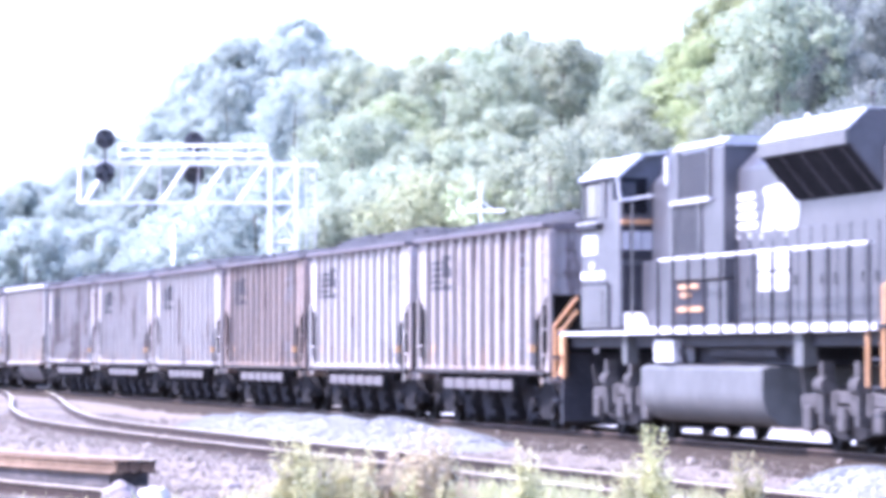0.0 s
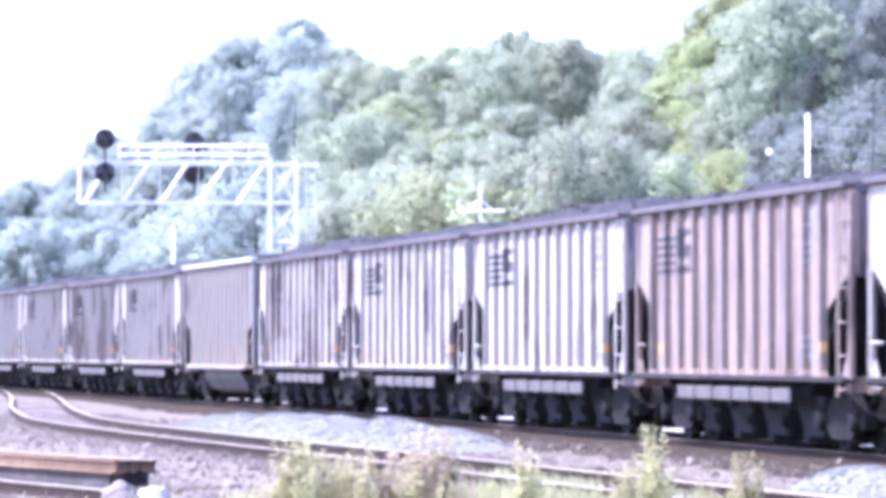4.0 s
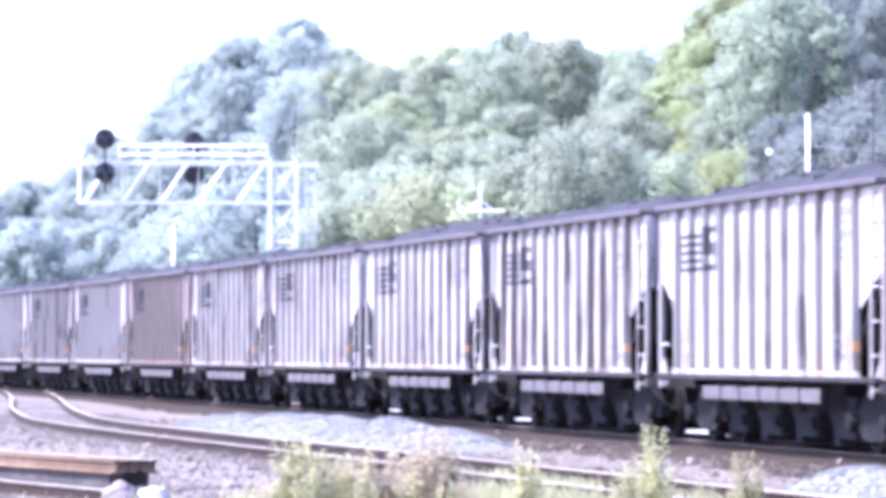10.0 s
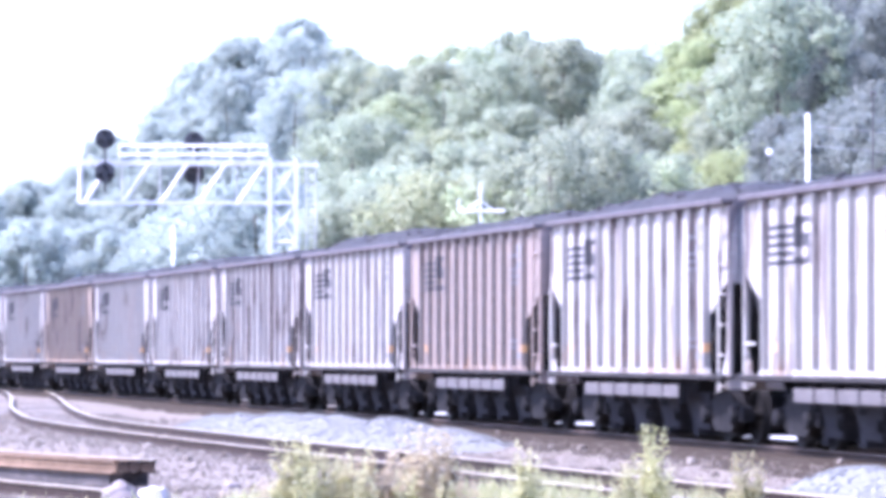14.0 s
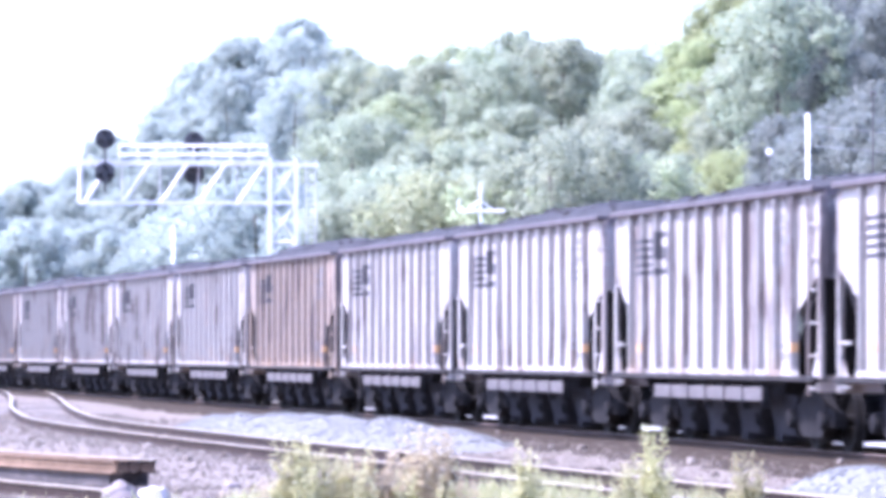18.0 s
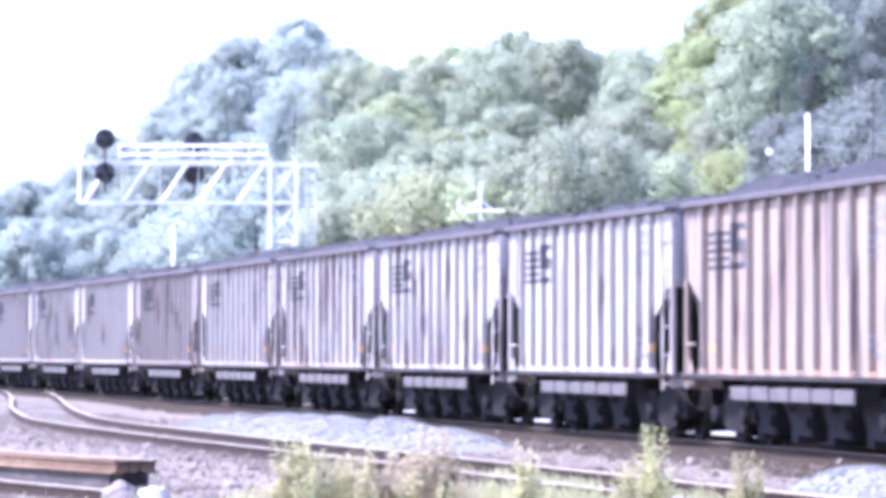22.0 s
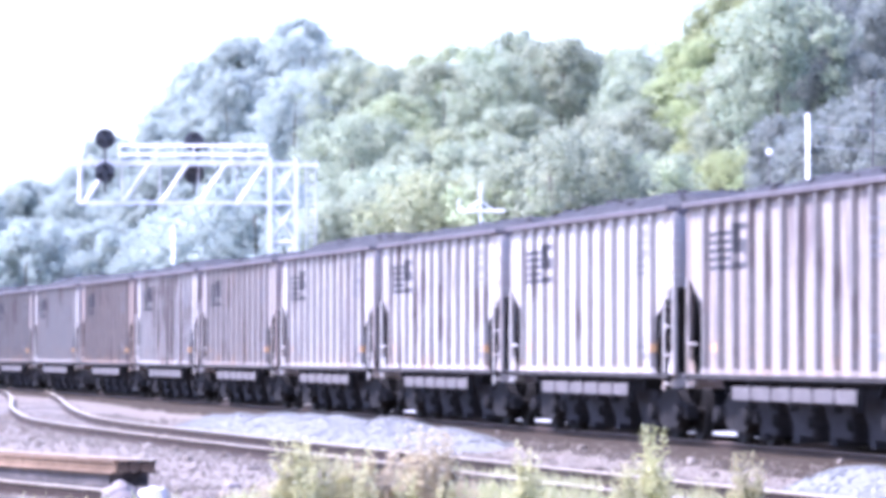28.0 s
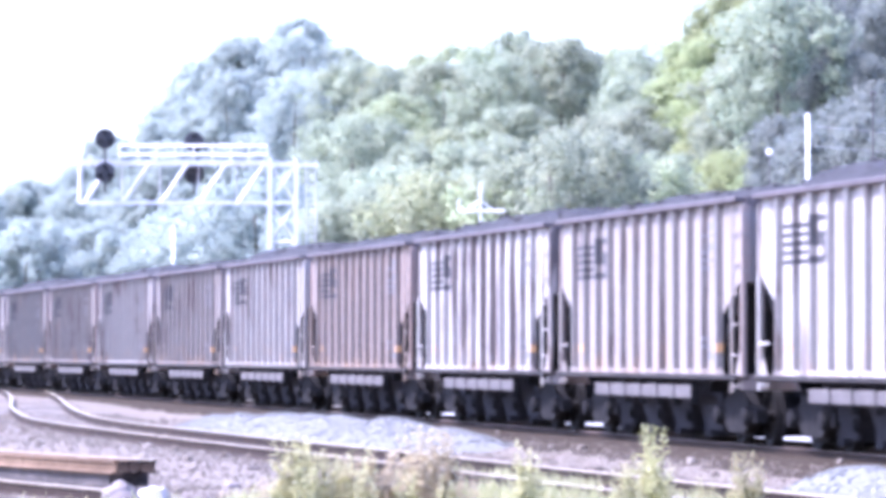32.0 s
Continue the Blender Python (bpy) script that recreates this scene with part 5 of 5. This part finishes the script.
        part("wall_rail", Shape().tube((W + 0.12, s * 1.54, 3.94), (W + 0.12, s * 0.90, 4.03), 0.024, 8).tube((W + 0.12, s * 1.54, 3.94), (W + 0.12, s * 1.6, 4.36), 0.022, 8).out("wall_rail", M_WHITE), cb, "white wall rail")
        part("grab_rail", on_wall(0.98, 1.5, 3.55, 3.63, 0.06).out("grab_rail", M_ORANGE), cb, "orange grab rail")
        part("recess", on_wall(0.93, 1.5, 2.97, 3.52, 0.012).out("recess", M_LOCO_DARK), cb)
        part("rear_panel", on_wall(0.98, 1.30, 3.12, 3.43, 0.02).out("rear_panel", M_LOCO_ROOF), cb, "pale panel")
        part("rear_panel", on_wall(1.36, 1.48, 3.12, 3.43, 0.02).out("rear_panel", M_LOCO_ROOF), cb, "pale panel")
        part("panel_bar", on_wall(1.15, 1.17, 3.12, 3.43, 0.026).out("panel_bar", M_LOCO_GREY), cb)
        part("rear_door", on_wall(1.14, 1.48, D + 0.05, 2.87, 0.012).out("rear_door", M_LOCO_DARK), cb, "dark doorway")
        part("wall_cabinet", bevelled(Shape().box(W, 7.6, *sorted((s * 0.70, s * 1.14)), D, 2.93), "wall_cabinet", M_LOCO, 0.03, 1), lo)
        part("step_guard", Shape().prism([(W + 0.05, D), (W + 0.75, D), (W + 0.55, D + 0.16), (W + 0.3, D + 0.25), (W + 0.05, D + 0.28)], "y", *sorted((s * 1.18, s * 1.46))).out("step_guard", M_LOCO_ROOF), lo, "pale rounded step guard")
        part("wall_pole", Shape().tube((W + 0.5, s * 1.42, D), (W + 0.5, s * 1.42, 3.93), 0.022, 8).out("wall_pole", M_LOCO_GREY), cb)
        part("edge_rail", Shape().box(7.86, 7.98, *sorted((s * 1.02, s * 1.26)), 4.12, 4.58).out("edge_rail", M_WHITE), lo, "white upright band")
        part("edge_post", bevelled(Shape().box(7.8, 8.28, *sorted((s * 0.95, s * 1.2)), D, 4.72), "edge_post", M_LOCO, 0.03, 1), lo)
    # long hood in sections
    hood = [(-0.98, D), (0.98, D), (0.98, 4.22), (0.72, 4.50), (-0.72, 4.50), (-0.98, 4.22)]
    hd = part("long_hood", bevelled(Shape().prism(hood, "x", 5.6, 20.15), "long_hood", M_LOCO, 0.03, 2), lo)
    boxp = [(-1.22, 2.55), (1.22, 2.55), (1.22, 4.60), (1.08, 4.70), (-1.08, 4.70), (-1.22, 4.60)]
    bx = part("blower_box", bevelled(Shape().prism(boxp, "x", 8.3, 11.7), "blower_box", M_LOCO, 0.03, 2), lo)
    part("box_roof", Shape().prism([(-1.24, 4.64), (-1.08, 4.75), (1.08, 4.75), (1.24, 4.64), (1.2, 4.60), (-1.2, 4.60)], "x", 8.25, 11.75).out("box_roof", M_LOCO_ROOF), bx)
    for s in (-1, 1):
        for z0, z1, x0, x1 in ((3.88, 4.56, 8.82, 10.82), (3.0, 3.74, 8.4, 10.2)):
            g = part("intake_grille", Shape().box(x0, x1, *sorted((s * 1.21, s * 1.235)), z0, z1).out("intake_grille", M_LOCO_DARK), bx)
            for k in range(12):
                x = x0 + (k + 0.5) * (x1 - x0) / 12
                part("grille_slat", Shape().box(x - 0.02, x + 0.02, *sorted((s * 1.235, s * 1.25)), z0, z1).out("grille_slat", M_LOCO_CAB), g)
            for xa, xb in ((x0 - 0.13, x0), (x1, x1 + 0.1)):
                part("grille_frame", Shape().box(xa, xb, *sorted((s * 1.21, s * 1.26)), z0 - 0.05, z1 + 0.05).out("grille_frame", M_LOCO_GREY), g)
        part("grille_ledge", Shape().box(8.33, 11.0, *sorted((s * 1.21, s * 1.29)), 3.77, 3.83).out("grille_ledge", M_LOCO_ROOF), bx, "pale ledge")
        part("ledge_slot", Shape().box(8.5, 10.2, *sorted((s * 1.21, s * 1.245)), 2.90, 2.965).out("ledge_slot", M_LOCO_DARK), bx)
        part("electrical_cabinet", bevelled(Shape().box(8.3, 10.45, *sorted((s * 0.97, s * 1.18)), D, 2.54), "electrical_cabinet", M_LOCO_DARK, 0.02, 1), bx)
        part("side_cabinet", bevelled(Shape().box(10.5, 11.7, *sorted((s * 0.97, s * 1.18)), D, 2.54), "side_cabinet", M_LOCO, 0.02, 1), bx)
        for x0, x1, z in ((8.6, 9.9, 2.42), (8.7, 9.4, 2.29), (8.5, 10.15, 2.06)):
            part("warning_band", Shape().box(x0, x1, *sorted((s * 1.18, s * 1.20)), z, z + 0.08).out("warning_band", M_ORANGE), bx, "orange warning band")
        # hood doors with battens
        for k in range(13):
            x = 11.8 + k * 0.73
            if x < 19.4:
                part("hood_door", bevelled(Shape().box(x, x + 0.66, *sorted((s * 0.975, s * 1.0)), D + 0.12, 3.25), "hood_door", M_LOCO, 0.01, 1), hd)
                part("door_latch", Shape().box(x + 0.56, x + 0.61, *sorted((s * 1.0, s * 1.03)), 2.4, 2.55).out("door_latch", M_LOCO_GREY), hd)
        # emblem on the hood as plain white shapes
        for k in range(5):
            part("emblem_bar", Shape().box(11.72, 13.0 - 0.06 * k, *sorted((s * 0.978, s * 0.998)), 3.14 + 0.15 * k, 3.245 + 0.15 * k).out("emblem_bar", M_WHITE), hd, "white painted bar")
        part("emblem_block", Shape().prism([(13.15, 3.12), (15.2, 3.12), (15.45, 3.5), (15.3, 3.78), (14.7, 3.93), (13.35, 3.88), (13.55, 3.62), (13.35, 3.4)], "y", *sorted((s * 0.978, s * 0.998))).out("emblem_block", M_WHITE), hd, "white painted emblem shape")
        part("emblem_gap", Shape().prism([(13.9, 3.13), (14.15, 3.13), (14.05, 3.7), (13.95, 3.7)], "y", *sorted((s * 0.99, s * 1.002))).out("emblem_gap", M_LOCO), hd)
        for k in range(4):
            x, z = 13.12 + 1.0 * (k % 2), 2.34 + 0.31 * (k // 2)
            part("white_mark", Shape().box(x, x + 0.9, *sorted((s * 0.99, s * 1.012)), z, z + 0.27).out("white_mark", M_WHITE), hd, "white painted square")
    part("hood_ridge", Shape().box(11.8, 15.1, -0.6, 0.6, 4.48, 4.66).out("hood_ridge", M_LOCO_DARK), hd)
    part("exhaust_stack", Shape().box(13.0, 13.9, -0.25, 0.25, 4.6, 4.8).out("exhaust_stack", M_LOCO_DARK), hd)
    # flared radiator
    for s in (-1, 1):
        sec = [(s * 0.90, 3.56), (s * 1.50, 4.30), (s * 1.50, 4.46), (s * 1.2, 4.74), (s * 0.70, 4.74), (s * 0.70, 3.56)]
        rd = part("radiator_wing", bevelled(Shape().prism(sec, "x", 15.15, 20.0), "radiator_wing", M_LOCO, 0.02, 1), lo)
        part("wing_edge", Shape().prism([(s * 1.49, 4.25), (s * 1.54, 4.26), (s * 1.54, 4.45), (s * 1.49, 4.45)], "x", 15.13, 20.02).out("wing_edge", M_LOCO_GREY), rd)
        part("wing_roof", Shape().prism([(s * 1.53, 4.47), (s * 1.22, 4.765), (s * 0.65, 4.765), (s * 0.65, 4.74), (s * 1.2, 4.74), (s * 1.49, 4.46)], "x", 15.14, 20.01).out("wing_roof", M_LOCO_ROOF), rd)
        part("shutter_panel", Shape().prism([(s * 0.905, 3.53), (s * 1.525, 4.285), (s * 1.50, 4.30), (s * 0.90, 3.56)], "x", 15.2, 19.95).out("shutter_panel", M_SHADE_BLACK), rd, "radiator shutters, underside shade painted near-black")
        for k in range(4):
            x = 16.3 + 1.1 * k
            part("shutter_rib", Shape().bar((x, s * 0.935, 3.56), (x, s * 1.515, 4.27), 0.02).out("shutter_rib", M_LOCO), rd)
    part("radiator_core", Shape().box(15.16, 19.99, -0.72, 0.72, 4.4, 4.72).out("radiator_core", M_LOCO_DARK), lo)
    for k in range(3):
        part("fan", Shape().tube((16.0 + 1.5 * k, 0, 4.71), (16.0 + 1.5 * k, 0, 4.83), 0.62, 24).out("fan", M_LOCO_GREY), lo)
    # walkway handrails
    for s in (-1, 1):
        y = s * 1.48
        part("handrail", Shape().tube((8.8, s * 1.56, 2.88), (21.4, s * 1.56, 2.88), 0.026, 8).out("handrail", M_WHITE), lo, "white handrail")
        for k in range(13):
            x = 8.8 + k * 1.05
            part("stanchion", Shape().tube((x, s * 1.585, D - 0.12), (x, s * 1.585, 2.9), 0.026, 6).out("stanchion", M_LOCO_DARK), lo)
        for e in (0, 1):
            x, d = ((0.1, -1), (21.75, 1))[e]
            if e:
                part("corner_handrail", Shape().tube((x, y, 0.95), (x, y, 2.3), 0.034, 8).tube((x - d * 0.8, y, 0.95), (x - d * 0.8, y, 1.8), 0.034, 8).tube((x, y, 2.3), (x, s * 1.0, 2.5), 0.034, 8).out("corner_handrail", M_ORANGE), lo, "orange end handrail")
            else:
                part("corner_handrail", Shape().tube((x, y, 0.95), (x, y, 1.88), 0.034, 8).tube((x, y, 1.88), (x - d * 1.9, y, 2.36), 0.034, 8).tube((x - d * 0.8, y, 0.95), (x - d * 0.8, y, 1.84), 0.034, 8).tube((x - d * 0.8, y, 1.84), (x - d * 1.9, y, 2.12), 0.034, 8).box(*sorted((x - d * 0.1, x - d * 0.7)), *sorted((s * 1.40, s * 1.43)), 1.0, 1.85).out("corner_handrail", M_ORANGE), lo, "orange end handrail")
            for k in range(3):
                part("step", Shape().box(*sorted((x + d * 0.0, x - d * 0.45)), *sorted((s * 1.2, s * 1.52)), 0.55 + 0.38 * k, 0.59 + 0.38 * k).out("step", M_LOCO_DARK), lo, "end step")
    # fuel tank with rounded lower corners
    tank = [(-1.36, 1.22), (1.36, 1.22), (1.46, 1.17)] + [(0.96 + 0.5 * math.cos(a), 0.80 - 0.5 * math.sin(a)) for a in np.linspace(0, 1.5708, 11)] + [(-0.96 - 0.5 * math.sin(a), 0.80 - 0.5 * math.cos(a)) for a in np.linspace(0, 1.5708, 11)] + [(-1.46, 1.17)]
    tk = part("fuel_tank", bevelled(Shape().prism(tank, "x", 7.0, 15.05), "fuel_tank", M_LOCO_GREY, 0.02, 1), lo, "grey fuel tank")
    # dark block added to fill the shaded gap above the tank
    part("underframe_box", Shape().box(7.2, 16.6, -1.02, 1.02, 1.24, 1.5).out("underframe_box", M_LOCO_DARK), lo)
    for s in (-1, 1):
        part("filler", Shape().tube((9.9, s * 1.40, 1.25), (9.9, s * 1.46, 1.5), 0.06, 10).out("filler", M_LOCO_DARK), tk)
        part("air_reservoir", Shape().tube((10.6, s * 1.05, 1.43), (14.8, s * 1.05, 1.43), 0.13, 14).out("air_reservoir", M_LOCO_DARK), lo)
        part("frame_bracket", Shape().box(16.9, 17.4, *sorted((s * 1.25, s * 1.45)), 1.22, 1.72).out("frame_bracket", M_LOCO_GREY), lo)
        part("frame_bracket", Shape().box(5.55, 5.9, *sorted((s * 1.25, s * 1.45)), 1.22, 1.72).out("frame_bracket", M_LOCO_GREY), lo)
        part("battery_box", Shape().box(7.93, 9.29, *sorted((s * 1.1, s * 1.45)), 1.26, 1.62).out("battery_box", M_LOCO_ROOF), lo)
    for x in (4.4, 18.7):
        t = make_truck(lo, x, "truck", 1.88, 3)
        for s in (-1, 1):
            for k in range(3):
                xx = (-1.88, 0.0, 1.88)[k]
                part("journal_box", bevelled(Shape().box(xx - 0.19, xx + 0.19, *sorted((s * 1.12, s * 1.26)), 0.3, 0.66), "journal_box", M_TRUCKGREY, 0.03, 1), t)
            for xx in (-0.95, 0.95):
                part("brake_cylinder", Shape().tube((xx - 0.22, s * 1.22, 0.95), (xx + 0.22, s * 1.22, 0.95), 0.13, 14).out("brake_cylinder", M_TRUCKGREY), t)
                part("swing_hanger", Shape().box(xx - 0.1, xx + 0.1, *sorted((s * 1.1, s * 1.28)), 0.4, 1.3).out("swing_hanger", M_TRUCKGREY), t)
        for s in (-1, 1):
            for xx in (-1.35, -0.5, 0.5, 1.35):
                part("coil_spring", Shape().tube((xx, s * 1.16, 0.55), (xx, s * 1.16, 0.85), 0.09, 10).out("coil_spring", M_TRUCKGREY), t)
            part("sand_pipe", Shape().tube((-2.35, s * 1.2, 1.2), (-2.45, s * 1.0, 0.2), 0.025, 6).out("sand_pipe", M_TRUCKGREY), t)
            part("equaliser", bevelled(Shape().prism([(-2.5, 0.62), (-2.5, 0.8), (-1.0, 0.88), (1.0, 0.88), (2.5, 0.8), (2.5, 0.62), (1.0, 0.7), (-1.0, 0.7)], "y", *sorted((s * 1.05, s * 1.17))), "equaliser", M_TRUCKGREY, 0.02, 1), t)
    make_coupler(lo, 0.6, -1)
    make_coupler(lo, 22.0, 1)
    for d, x in ((-1, 0.7), (1, 22.0)):
        part("pilot", Shape().prism([(x, 0.2), (x + d * 0.25, 0.12), (x + d * 0.25, 0.25), (x + d * 0.05, 1.4), (x, 1.4)], "y", -1.45, 1.45).out("pilot", M_LOCO_DARK), lo)
    for o in lo.children_recursive:
        o.color = (0.3, 0.3, 0.3, 0.5)
    return lo


LOCO = make_loco()
CARS = make_cars()


# ---- what moves: the train, and its wheels while they pass ----
def seat(s, spread):
    """The pose of a vehicle whose middle is s metres along the track and whose trucks stand spread metres apart."""
    xa, ya, _ = track_at(s - spread / 2)
    xb, yb, _ = track_at(s + spread / 2)
    return pose((xa + xb) / 2, (ya + yb) / 2, 0, 0, 0, math.degrees(math.atan2(ya - yb, xa - xb)))


def motions():
    steps = [k * 0.5 for k in range(65)]

    def spin(vehicle, s_mid):
        """Turn the wheels of a vehicle while it runs through the near part of the line."""
        near = [k for k in range(961) if -26 < s_mid(k / 30) < 62]
        if not near:
            return
        for o in vehicle.children_recursive:
            if o.name.startswith("wheelset"):
                x = o.location.x
                start = run(near[0] / 30)
                rows = [(0.0, pose(x, 0, 0.457))] if near[0] > 0 else []
                rows += [(k / 30, pose(x, 0, 0.457, 0, math.degrees((run(k / 30) - start) / 0.459), 0)) for k in near]
                if near[-1] < 960:
                    rows.append((32.0, rows[-1][1]))
                walk(o, rows)

    for i, car in enumerate(CARS):
        s_mid = lambda t, i=i: -170.335 + PITCH * (i + 0.5) - run(t)
        walk(car, [(t, seat(s_mid(t), 9.7)) for t in steps])
        spin(car, s_mid)
    s_loco = lambda t: -170.335 - 11.55 - run(t)
    walk(LOCO, [(t, seat(s_loco(t), 14.3) @ pose(-11.55, 0, 0)) for t in steps])
    spin(LOCO, s_loco)


motions()
